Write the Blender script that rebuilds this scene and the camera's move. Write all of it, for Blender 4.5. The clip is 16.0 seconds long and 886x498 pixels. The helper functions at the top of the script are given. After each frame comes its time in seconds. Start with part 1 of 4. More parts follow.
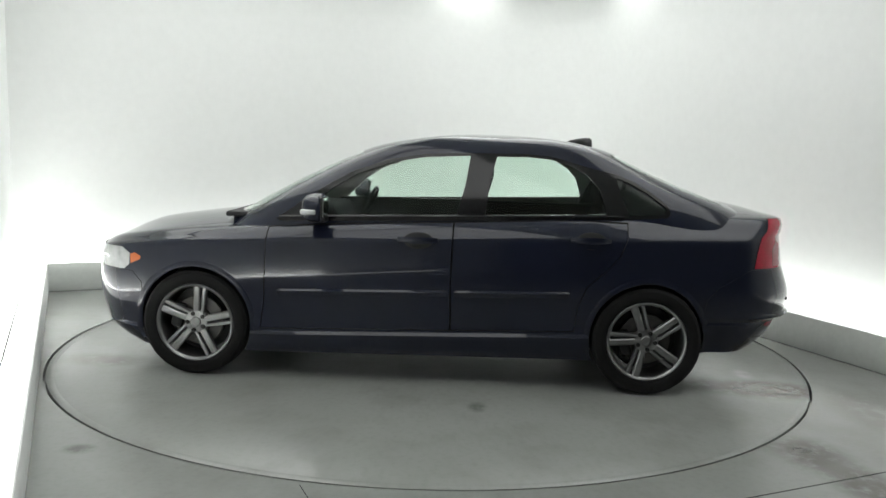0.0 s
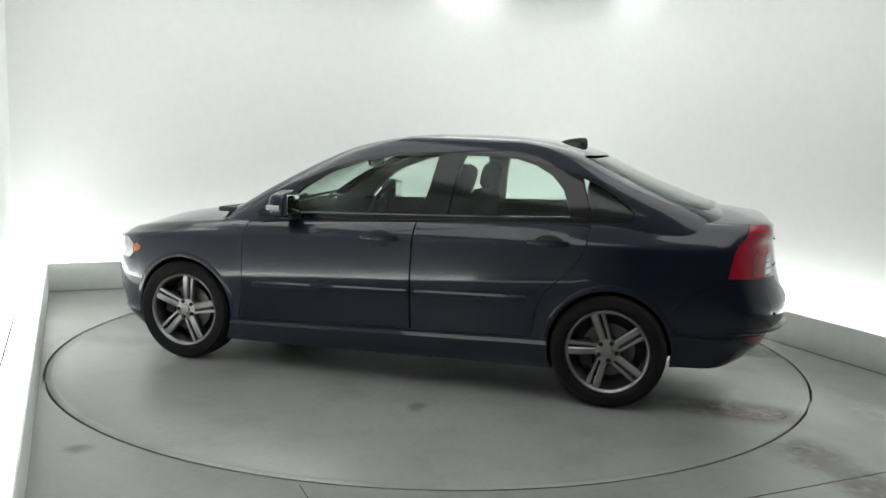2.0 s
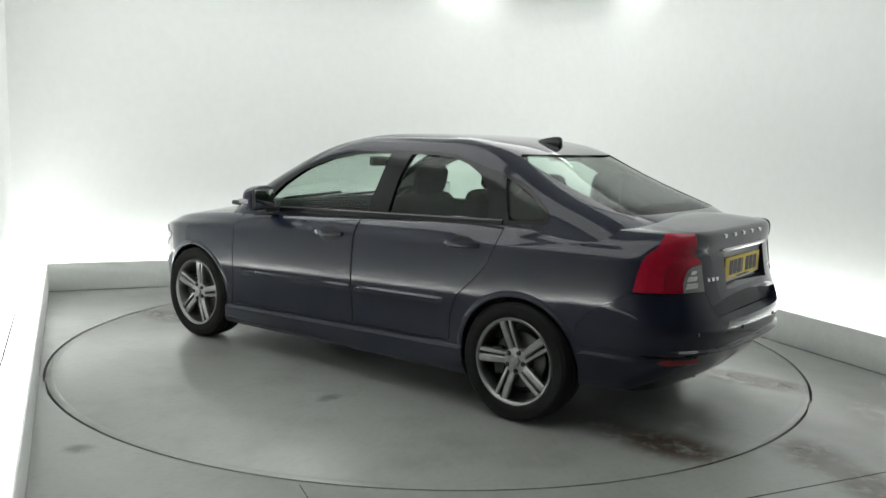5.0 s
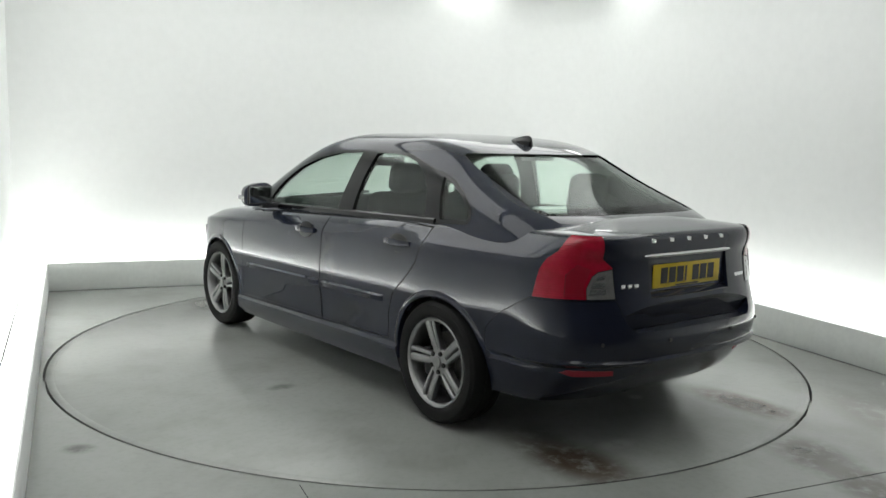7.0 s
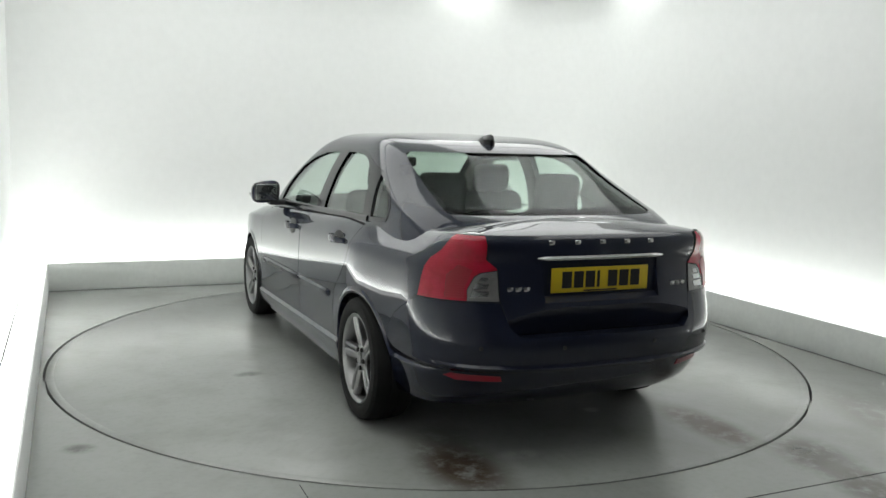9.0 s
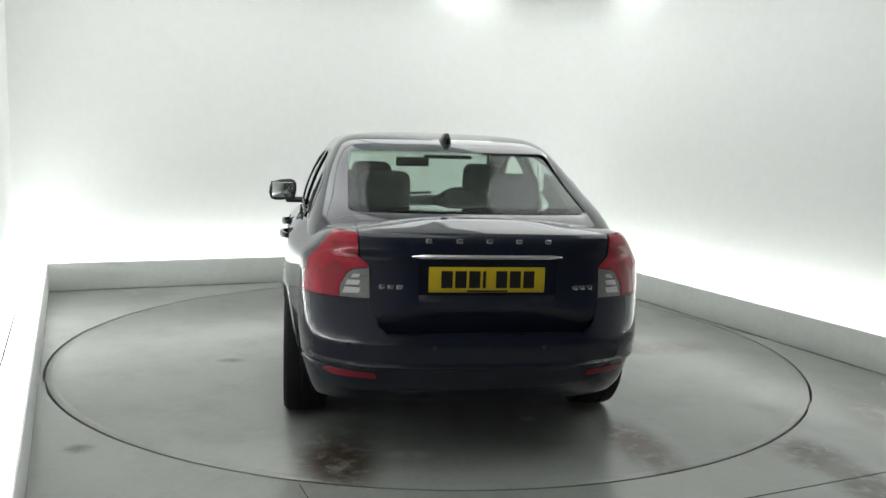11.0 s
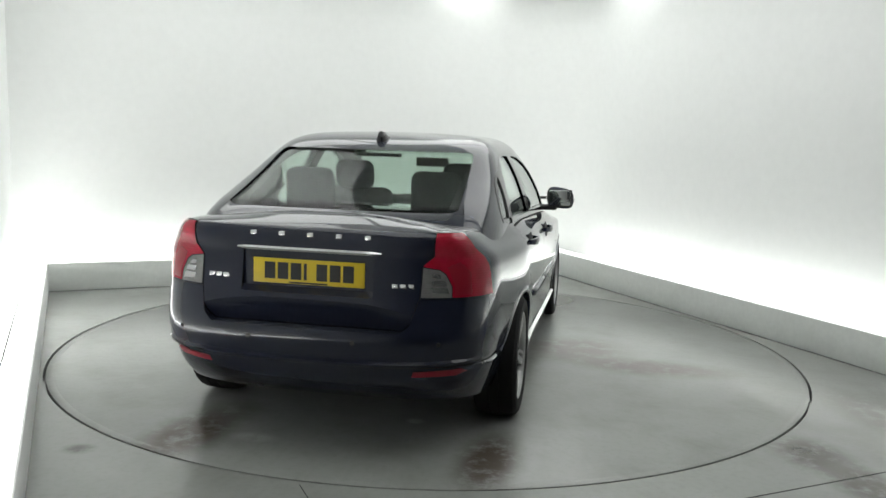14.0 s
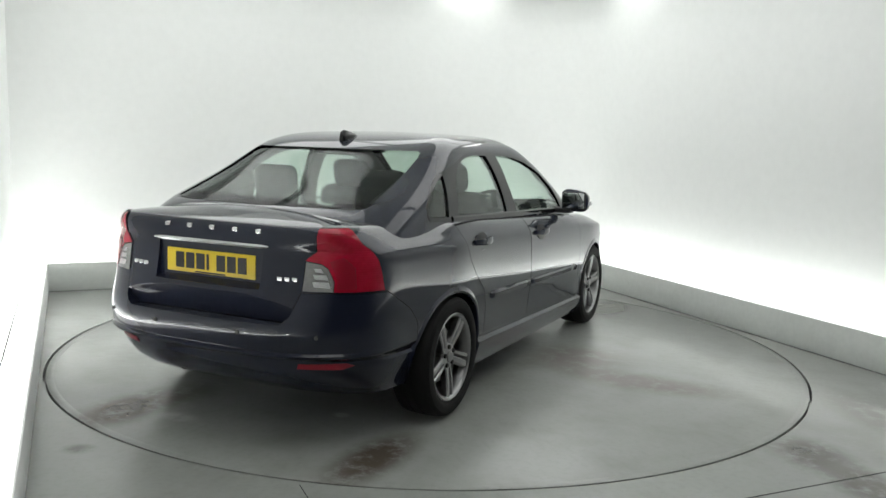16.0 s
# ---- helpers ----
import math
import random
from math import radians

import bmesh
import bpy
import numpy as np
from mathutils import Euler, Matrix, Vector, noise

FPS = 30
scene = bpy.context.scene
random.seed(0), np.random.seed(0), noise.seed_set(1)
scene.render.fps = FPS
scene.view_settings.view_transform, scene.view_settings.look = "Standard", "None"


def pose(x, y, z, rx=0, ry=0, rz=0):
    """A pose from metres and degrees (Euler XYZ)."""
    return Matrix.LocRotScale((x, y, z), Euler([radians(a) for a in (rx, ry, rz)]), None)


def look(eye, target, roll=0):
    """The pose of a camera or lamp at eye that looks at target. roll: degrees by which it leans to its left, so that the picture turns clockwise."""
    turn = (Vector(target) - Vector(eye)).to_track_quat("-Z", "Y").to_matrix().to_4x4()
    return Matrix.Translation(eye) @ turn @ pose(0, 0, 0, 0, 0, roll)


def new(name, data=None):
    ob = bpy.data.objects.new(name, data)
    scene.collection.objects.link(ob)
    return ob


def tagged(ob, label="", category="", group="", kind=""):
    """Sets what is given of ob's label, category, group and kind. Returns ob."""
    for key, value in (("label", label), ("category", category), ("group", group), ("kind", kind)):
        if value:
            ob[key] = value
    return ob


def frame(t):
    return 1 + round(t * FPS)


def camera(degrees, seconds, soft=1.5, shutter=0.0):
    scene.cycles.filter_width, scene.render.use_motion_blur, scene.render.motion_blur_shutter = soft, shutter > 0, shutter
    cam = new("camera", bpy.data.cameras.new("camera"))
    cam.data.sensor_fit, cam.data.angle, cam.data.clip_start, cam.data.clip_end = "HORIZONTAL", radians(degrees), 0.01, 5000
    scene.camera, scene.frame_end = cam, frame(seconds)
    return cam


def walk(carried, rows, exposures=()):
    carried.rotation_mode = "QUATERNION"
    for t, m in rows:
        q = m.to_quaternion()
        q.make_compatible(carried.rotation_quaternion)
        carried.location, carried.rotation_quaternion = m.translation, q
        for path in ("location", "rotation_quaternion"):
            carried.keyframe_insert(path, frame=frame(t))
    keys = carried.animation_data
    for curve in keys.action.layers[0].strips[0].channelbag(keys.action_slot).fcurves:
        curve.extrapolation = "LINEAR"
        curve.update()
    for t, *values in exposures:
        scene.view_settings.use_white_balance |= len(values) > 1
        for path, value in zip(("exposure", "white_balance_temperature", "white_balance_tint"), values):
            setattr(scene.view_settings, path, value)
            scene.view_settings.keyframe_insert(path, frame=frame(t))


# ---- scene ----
# Turntable photo booth: world origin at the turntable's centre, floor at z = 0.
EYE, FORWARD = Vector((-0.642, -5.734, 1.4495)), Vector((0.12151, 0.98369, -0.13263))
cam = camera(55.51, 16.0, soft=1.5)
CAM_POSE = look(EYE, EYE + FORWARD, 1.779)
walk(cam, [(0.0, CAM_POSE), (16.0, CAM_POSE)])
scene.view_settings.exposure = 0.0

# ---- world: the booth is closed, its light comes from its own lamps ----
world = bpy.data.worlds.new("booth_world")
world.use_nodes = True
world.node_tree.nodes["Background"].inputs[0].default_value = (0.75, 0.82, 0.8, 1)
world.node_tree.nodes["Background"].inputs[1].default_value = 0.02
scene.world = world

PANEL_GLOW, STRIP_GLOW, LEDGE_FILL_GLOW = 1.41, 12.0, 1.12
ROOM = Matrix.Rotation(radians(17.0), 4, "Z")   # booth axes: u along the far wall, v away from the camera
U0, U1, V0, V1, TOP = -2.76, 2.90, -6.6, 3.02, 3.06
KU0, KU1, KV1, KH = -2.48, 2.53, 2.70, 0.245    # inner faces and height of the plinth
DISC_R = 2.454


# ---- materials ----
def material(name, color, rough=0.5, metal=0.0, coat=0.0, grain=0.0, grain_scale=40.0, stain=0.0, stain_scale=3.0,
             bump=0.0, bump_scale=120.0, stain_color=None, glow=0.0, transmission=0.0, ior=1.45, rough_var=0.0, specular=0.5):
    m = bpy.data.materials.new(name)
    m.use_nodes = True
    nt = m.node_tree
    b = nt.nodes["Principled BSDF"]
    b.inputs["Base Color"].default_value = (*color, 1)
    b.inputs["Roughness"].default_value = rough
    b.inputs["Metallic"].default_value = metal
    b.inputs["Coat Weight"].default_value = coat
    b.inputs["Coat Roughness"].default_value = 0.015
    b.inputs["Transmission Weight"].default_value = transmission
    b.inputs["IOR"].default_value = ior
    b.inputs["Specular IOR Level"].default_value = specular
    if glow:
        b.inputs["Emission Color"].default_value = (*color, 1)
        b.inputs["Emission Strength"].default_value = glow
    co = nt.nodes.new("ShaderNodeTexCoord")
    out = None

    def noise_node(scale, detail):
        n = nt.nodes.new("ShaderNodeTexNoise")
        n.inputs["Scale"].default_value, n.inputs["Detail"].default_value = scale, detail
        nt.links.new(co.outputs["Object"], n.inputs["Vector"])
        return n

    def mix(fac, a, c, amount, lo, hi):
        r = nt.nodes.new("ShaderNodeMapRange")
        r.inputs["From Min"].default_value, r.inputs["From Max"].default_value = lo, hi
        r.inputs["To Max"].default_value = amount
        nt.links.new(fac, r.inputs["Value"])
        x = nt.nodes.new("ShaderNodeMix")
        x.data_type = "RGBA"
        nt.links.new(r.outputs["Result"], x.inputs[0])
        if isinstance(a, tuple):
            x.inputs[6].default_value = (*a, 1)
        else:
            nt.links.new(a, x.inputs[6])
        x.inputs[7].default_value = (*c, 1)
        return x.outputs[2]

    src = color
    if stain:
        n = noise_node(stain_scale, 8)
        src = mix(n.outputs["Fac"], src, stain_color or tuple(c * 0.55 for c in color), stain, 0.45, 0.8)
    if grain:
        n = noise_node(grain_scale, 5)
        src = mix(n.outputs["Fac"], src, tuple(c * 0.72 for c in color), grain, 0.35, 0.75)
    if not isinstance(src, tuple):
        nt.links.new(src, b.inputs["Base Color"])
    if rough_var:
        n = noise_node(stain_scale * 1.7, 6)
        r = nt.nodes.new("ShaderNodeMapRange")
        r.inputs["From Min"].default_value, r.inputs["From Max"].default_value = 0.3, 0.7
        r.inputs["To Min"].default_value, r.inputs["To Max"].default_value = rough - rough_var, rough + rough_var
        nt.links.new(n.outputs["Fac"], r.inputs["Value"])
        nt.links.new(r.outputs["Result"], b.inputs["Roughness"])
    if bump:
        n = noise_node(bump_scale, 4)
        bp = nt.nodes.new("ShaderNodeBump")
        bp.inputs["Strength"].default_value, bp.inputs["Distance"].default_value = bump, 0.004
        nt.links.new(n.outputs["Fac"], bp.inputs["Height"])
        nt.links.new(bp.outputs["Normal"], b.inputs["Normal"])
    return m


def lens_material(name, color, rough, **more):
    """A moulded lamp lens: fine level ribs under a glossy face."""
    m = material(name, color, rough, **more)
    nt = m.node_tree
    w = nt.nodes.new("ShaderNodeTexWave")
    w.bands_direction = "Z"
    w.inputs["Scale"].default_value, w.inputs["Distortion"].default_value = 30.0, 0.6
    co = nt.nodes.new("ShaderNodeTexCoord")
    nt.links.new(co.outputs["Object"], w.inputs["Vector"])
    bp = nt.nodes.new("ShaderNodeBump")
    bp.inputs["Strength"].default_value, bp.inputs["Distance"].default_value = 0.16, 0.004
    nt.links.new(w.outputs["Fac"], bp.inputs["Height"])
    nt.links.new(bp.outputs["Normal"], nt.nodes["Principled BSDF"].inputs["Normal"])
    return m


M_WALL = material("white_wall_paint", (0.80, 0.812, 0.80), 0.7, grain=0.1, grain_scale=14, stain=0.12, stain_scale=0.7, stain_color=(0.72, 0.75, 0.72), bump=0.05)
M_CEIL = material("white_ceiling_paint", (0.82, 0.84, 0.82), 0.8, grain=0.1, stain=0.1)
M_FAR = material("dull_grey_shutter", (0.10, 0.105, 0.105), 0.55, grain=0.3, stain=0.3, bump=0.1)
M_PLINTH = material("scuffed_plinth_paint", (0.69, 0.715, 0.69), 0.5, grain=0.25, grain_scale=25, stain=0.35, stain_scale=2.2, stain_color=(0.42, 0.44, 0.41), bump=0.1)


def floor_material(name, spots):
    """Worn grey floor paint with soft grime; spots: (x, y, half width, half length, strength, colour)."""
    m = material(name, (0.30, 0.311, 0.297), 0.25, specular=0.8)
    nt = m.node_tree
    b = nt.nodes["Principled BSDF"]
    co = nt.nodes.new("ShaderNodeTexCoord")

    def noise_out(scale, detail, rough=0.55):
        n = nt.nodes.new("ShaderNodeTexNoise")
        n.inputs["Scale"].default_value, n.inputs["Detail"].default_value, n.inputs["Roughness"].default_value = scale, detail, rough
        nt.links.new(co.outputs["Object"], n.inputs["Vector"])
        return n.outputs["Fac"]

    def ranged(value, lo, hi, a, c):
        r = nt.nodes.new("ShaderNodeMapRange")
        r.interpolation_type = "SMOOTHSTEP"
        for key, v in zip(("From Min", "From Max", "To Min", "To Max"), (lo, hi, a, c)):
            r.inputs[key].default_value = v
        nt.links.new(value, r.inputs["Value"])
        return r.outputs["Result"]

    def tint(fac, src, color):
        x = nt.nodes.new("ShaderNodeMix")
        x.data_type = "RGBA"
        nt.links.new(fac, x.inputs[0])
        if isinstance(src, tuple):
            x.inputs[6].default_value = (*src, 1)
        else:
            nt.links.new(src, x.inputs[6])
        x.inputs[7].default_value = (*color, 1)
        return x.outputs[2]

    src = tint(ranged(noise_out(0.55, 3), 0.35, 0.75, 0.0, 0.4), (0.30, 0.311, 0.297), (0.22, 0.223, 0.205))
    src = tint(ranged(noise_out(1.9, 5, 0.6), 0.42, 0.9, 0.0, 0.6), src, (0.16, 0.157, 0.14))
    src = tint(ranged(noise_out(30.0, 2), 0.4, 0.9, 0.0, 0.3), src, (0.2, 0.205, 0.195))
    for x, y, wide, long, amount, color in spots:
        p = nt.nodes.new("ShaderNodeMapping")
        p.inputs["Location"].default_value = (-x / wide, -y / long, 0)
        p.inputs["Scale"].default_value = (1 / wide, 1 / long, 1)
        nt.links.new(co.outputs["Object"], p.inputs["Vector"])
        d = nt.nodes.new("ShaderNodeVectorMath")
        d.operation = "LENGTH"
        nt.links.new(p.outputs["Vector"], d.inputs[0])
        mask = ranged(d.outputs["Value"], 0.25, 1.0, amount, 0.0)
        k = nt.nodes.new("ShaderNodeMath")
        k.operation = "MULTIPLY"
        nt.links.new(mask, k.inputs[0])
        nt.links.new(ranged(noise_out(9.0, 6, 0.7), 0.27, 0.55, 0.25, 1.0), k.inputs[1])
        src = tint(k.outputs["Value"], src, color)
    nt.links.new(src, b.inputs["Base Color"])
    return m


BROWN = (0.068, 0.048, 0.034)
M_FLOOR = floor_material("grey_floor_paint", [(1.60, -2.12, 0.26, 0.34, 0.95, (0.075, 0.07, 0.058)), (1.66, -2.5, 0.22, 0.4, 0.9, (0.09, 0.085, 0.07)), (-1.80, -1.92, 0.10, 0.08, 0.9, (0.10, 0.105, 0.095)), (2.3, -1.6, 0.3, 0.7, 0.6, (0.14, 0.135, 0.118))])
M_TABLE = floor_material("grey_turntable_paint", [(-0.74, -2.08, 0.26, 0.46, 0.98, BROWN), (0.71, -2.02, 0.20, 0.52, 0.9, BROWN), (-0.70, -1.72, 0.25, 0.3, 0.5, (0.10, 0.09, 0.075)), (1.5, -0.15, 0.75, 0.28, 0.65, (0.13, 0.105, 0.09)), (1.0, 0.2, 0.5, 0.5, 0.6, (0.14, 0.11, 0.095)), (-1.34, -0.35, 0.11, 0.07, 0.75, (0.12, 0.125, 0.115)), (0.27, -1.59, 0.06, 0.05, 0.8, (0.5, 0.51, 0.49)), (-0.42, -2.03, 0.15, 0.08, 0.6, (0.46, 0.465, 0.45)), (0.75, 2.0, 0.2, 0.4, 0.5, BROWN), (-0.75, 2.0, 0.2, 0.4, 0.4, BROWN)])
M_GAP = material("dark_gap", (0.01, 0.011, 0.01), 0.9)
M_LAMP = material("cool_white_diffuser", (0.985, 1.0, 0.985), 0.6, glow=PANEL_GLOW)
# emission put on the plinth tops to make them read white, not a lamp
M_LEDGE_FILL = material("added_ledge_glow", (0.985, 1.0, 0.985), 0.5, glow=LEDGE_FILL_GLOW)
M_WASH = material("bright_white_diffuser", (0.985, 1.0, 0.985), 0.6, glow=8.0)
M_STRIP = material("cool_white_tube", (0.985, 1.0, 0.985), 0.6, glow=STRIP_GLOW)
M_PAINT = material("navy_metallic_paint", (0.007, 0.0098, 0.0235), 0.5, metal=0.0, coat=1.0, grain=0.25, grain_scale=900, stain=0.15, stain_scale=5, specular=0.08)
M_BLACK = material("black_plastic", (0.012, 0.012, 0.013), 0.5, grain=0.3, grain_scale=200, bump=0.05)
M_GLOSS = material("gloss_black_trim", (0.006, 0.006, 0.007), 0.1, grain=0.2, specular=0.5)
M_TYRE = material("tyre_rubber", (0.009, 0.009, 0.009), 0.75, specular=0.25, grain=0.4, grain_scale=60, stain=0.3, stain_scale=8, stain_color=(0.02, 0.019, 0.018), bump=0.2, bump_scale=250)
M_RIM = material("dark_silver_alloy", (0.33, 0.33, 0.33), 0.38, metal=1.0, grain=0.3, stain=0.3, stain_scale=12)
M_CHROME = material("chrome", (0.66, 0.66, 0.67), 0.2, metal=1.0, grain=0.1)
M_TRIM = material("dark_cabin_trim", (0.022, 0.022, 0.024), 0.8, specular=0.15, grain=0.3, grain_scale=80, bump=0.1)
M_SEAT = material("dark_grey_seat_cloth", (0.018, 0.018, 0.019), 0.9, specular=0.1, grain=0.4, grain_scale=60)
M_LINING = material("grey_headlining_cloth", (0.16, 0.16, 0.15), 0.9, grain=0.3, grain_scale=200)
M_GLASS = material("tinted_car_glass", (0.80, 0.90, 0.84), 0.0, transmission=1.0, ior=1.32)
M_SCREEN = material("dark_tinted_screen", (0.66, 0.76, 0.70), 0.0, transmission=1.0, ior=1.14)
M_RED = lens_material("red_lamp_lens", (0.40, 0.007, 0.030), 0.25, coat=0.8, specular=0.2, grain=0.4, grain_scale=60, stain=0.5, stain_scale=25, stain_color=(0.2, 0.002, 0.006))
M_CLEAR = lens_material("clear_ribbed_lens", (0.24, 0.235, 0.23), 0.15, metal=0.3, coat=1.0, grain=0.5, grain_scale=80, stain=0.5, stain_scale=30, stain_color=(0.14, 0.14, 0.14))
M_HEAD = material("clear_headlight_lens", (0.55, 0.56, 0.56), 0.12, metal=0.4, coat=1.0, stain=0.5, stain_scale=18, stain_color=(0.25, 0.25, 0.26))
M_AMBER = material("amber_indicator", (0.55, 0.13, 0.03), 0.15, coat=1.0, grain=0.3)
M_YELLOW = material("yellow_reflective_plate", (0.66, 0.48, 0.02), 0.4, grain=0.15, grain_scale=90, stain=0.2, stain_scale=20)
M_DEEPRED = lens_material("deep_red_lamp_lens", (0.26, 0.004, 0.018), 0.3, coat=0.8, specular=0.2)
M_INK = material("black_plate_ink", (0.01, 0.01, 0.01), 0.5)
M_MIRROR = material("mirror_glass", (0.75, 0.77, 0.77), 0.03, metal=1.0)
M_DISC = material("brake_steel", (0.13, 0.125, 0.12), 0.45, metal=0.8, grain=0.4, grain_scale=90)


# ---- builders ----
def obj(name, bm, mat, parent=None, label="", smooth=0.0):
    me = bpy.data.meshes.new(name)
    bmesh.ops.recalc_face_normals(bm, faces=bm.faces)
    bm.to_mesh(me)
    bm.free()
    return put_mesh(name, me, mat, parent, label, smooth)


def put_mesh(name, me, mat, parent=None, label="", smooth=0.0):
    me.materials.clear()
    me.materials.append(mat)
    if smooth:
        me.polygons.foreach_set("use_smooth", [True] * len(me.polygons))
        me.set_sharp_from_angle(angle=radians(smooth))
    ob = new(name, me)
    if parent:
        ob.parent = parent
    if label:
        ob["label"] = label
    return ob


def part(name, bm, mat, parent, label="", smooth=35.0):
    return obj(name, bm, mat, parent, label, smooth)


def box(x0, x1, y0, y1, z0, z1, m=None, bevel=0.0):
    bm = bmesh.new()
    bmesh.ops.create_cube(bm, size=1.0, matrix=Matrix.Translation(((x0 + x1) / 2, (y0 + y1) / 2, (z0 + z1) / 2)) @ Matrix.Diagonal((x1 - x0, y1 - y0, z1 - z0, 1)))
    if bevel:
        bmesh.ops.bevel(bm, geom=bm.edges[:], offset=bevel, segments=2, affect="EDGES", profile=0.5)
    if m is not None:
        bm.transform(m)
    return bm


def merge(a, b):
    me = bpy.data.meshes.new("tmp")
    b.to_mesh(me)
    b.free()
    a.from_mesh(me)
    bpy.data.meshes.remove(me)
    return a


def lathe(profile, n=48, axis="Y"):
    """A solid of revolution; profile: (radius, place along the axis)."""
    bm = bmesh.new()
    rings = []
    for r, h in profile:
        ring = []
        for i in range(n):
            a = 2 * math.pi * i / n
            p = (r * math.cos(a), h, r * math.sin(a)) if axis == "Y" else (r * math.cos(a), r * math.sin(a), h)
            ring.append(bm.verts.new(p))
        rings.append(ring)
    for a, b in zip(rings, rings[1:]):
        for i in range(n):
            bm.faces.new((a[i], a[(i + 1) % n], b[(i + 1) % n], b[i]))
    for ring in (rings[0], rings[-1]):
        bm.faces.new(ring)
    return bm


def prism(poly, axis, a, b):
    """poly: points in the two axes left after the one extruded along."""
    bm = bmesh.new()
    def at(p, h):
        return {"X": (h, p[0], p[1]), "Y": (p[0], h, p[1]), "Z": (p[0], p[1], h)}[axis]
    lo, hi = [bm.verts.new(at(p, a)) for p in poly], [bm.verts.new(at(p, b)) for p in poly]
    n = len(poly)
    bm.faces.new(lo), bm.faces.new(hi)
    for i in range(n):
        bm.faces.new((lo[i], lo[(i + 1) % n], hi[(i + 1) % n], hi[i]))
    bmesh.ops.recalc_face_normals(bm, faces=bm.faces)
    return bm


# ---- booth ----
def room_box(name, u0, u1, v0, v1, z0, z1, mat, label="", bevel=0.0):
    ob = obj(name, box(u0, u1, v0, v1, z0, z1, ROOM, bevel), mat, None, "", 30 if bevel else 0)
    return tagged(ob, label, name.split("_")[0], kind="structure")


def booth():
    # floor: a sheet with a round hole for the disc
    bm = bmesh.new()
    ring, edge = [], []
    n = 128
    for i in range(n):
        a = 2 * math.pi * i / n
        d = Vector((math.cos(a), math.sin(a), 0))
        ring.append(bm.verts.new(d * (DISC_R + 0.008)))
        k = 9.0 / max(abs(d.x), abs(d.y))
        edge.append(bm.verts.new(d * k))
    low = [bm.verts.new(v.co - Vector((0, 0, 0.06))) for v in ring]
    for i in range(n):
        j = (i + 1) % n
        bm.faces.new((ring[i], ring[j], edge[j], edge[i]))
        bm.faces.new((ring[i], low[i], low[j], ring[j]))
    bm.faces.new(low)
    floor = obj("floor", bm, M_FLOOR)
    tagged(floor, "worn grey painted floor round the turntable, stained", "floor", kind="structure")
    room_box("wall_far", U0, U1, V1, V1 + 0.12, 0.0, TOP, M_WALL, "plain white booth wall lit from its foot")
    room_box("wall_west", U0 - 0.12, U0, V0, V1 + 0.12, 0.0, TOP, M_WALL, "plain white booth side wall")
    room_box("wall_east", U1, U1 + 0.12, V0, V1 + 0.12, 0.0, TOP, M_WALL, "plain white booth side wall, glowing at its foot")
    room_box("wall_entry", U0 - 0.12, U1 + 0.12, V0 - 0.12, V0, 0.0, TOP, M_FAR, "dull grey shutter wall at the booth's entrance")
    room_box("ceiling", U0 - 0.12, U1 + 0.12, V0 - 0.12, V1 + 0.12, TOP, TOP + 0.1, M_CEIL, "white booth ceiling")
    # the far and the east wall run into each other in a wide curve
    r, n = 0.75, 16
    arc = [(U1 - r + r * math.sin(math.pi / 2 * i / n), V1 - r + r * math.cos(math.pi / 2 * i / n)) for i in range(n + 1)]
    bm = prism(arc + [(U1 + 0.02, V1 + 0.02)], "Z", 0.0, TOP)
    bm.transform(ROOM)
    tagged(obj("wall_corner", bm, M_WALL, None, "", 30), "white curved corner between booth walls", "wall", kind="structure")
    w = 0.15
    pl = room_box("plinth_far", KU0 - w, KU1 + w, KV1, KV1 + w, 0.0, KH, M_PLINTH, "low scuffed grey-white plinth along the far wall", 0.006)
    pl = room_box("plinth_west", KU0 - w, KU0, V0, KV1 - 0.002, 0.0, KH, M_WALL, "low white plinth along the side wall", 0.006)
    pl = room_box("plinth_east", KU1, KU1 + w, V0, KV1 - 0.002, 0.0, KH, M_PLINTH, "low scuffed grey plinth along the side wall", 0.006)


def strip_light(u0, u1, v0, v1, top, ledge):
    e = new("strip_light")
    tagged(e, "white strip light hidden behind the plinth", "light", "strip lights behind the plinth")
    part("tray", box(u0, u1, v0, v1, 0.0, 0.10, ROOM, 0.004), M_CEIL, e)
    part("diffuser", box(u0 + 0.02, u1 - 0.02, v0 + 0.02, v1 - 0.02, 0.10, top, ROOM, 0.01), M_STRIP, e, "glowing white diffuser")
    # added glowing sheet: brightens the plinth's top, which has no lamp of its own
    part("ledge_glow_sheet", box(*ledge, KH + 0.001, KH + 0.007, ROOM, 0.002), M_LEDGE_FILL, e, "thin glowing sheet added to whiten the plinth's top")


def ceiling_light(u0, u1, v0, v1):
    e = new("ceiling_light")
    tagged(e, "large white ceiling light panel", "light", "ceiling lights")
    part("frame", box(u0, u1, v0, v1, TOP - 0.04, TOP, ROOM, 0.004), M_CEIL, e)
    part("diffuser", box(u0 + 0.03, u1 - 0.03, v0 + 0.03, v1 - 0.03, TOP - 0.05, TOP - 0.04, ROOM), M_LAMP, e, "glowing white diffuser")


booth()
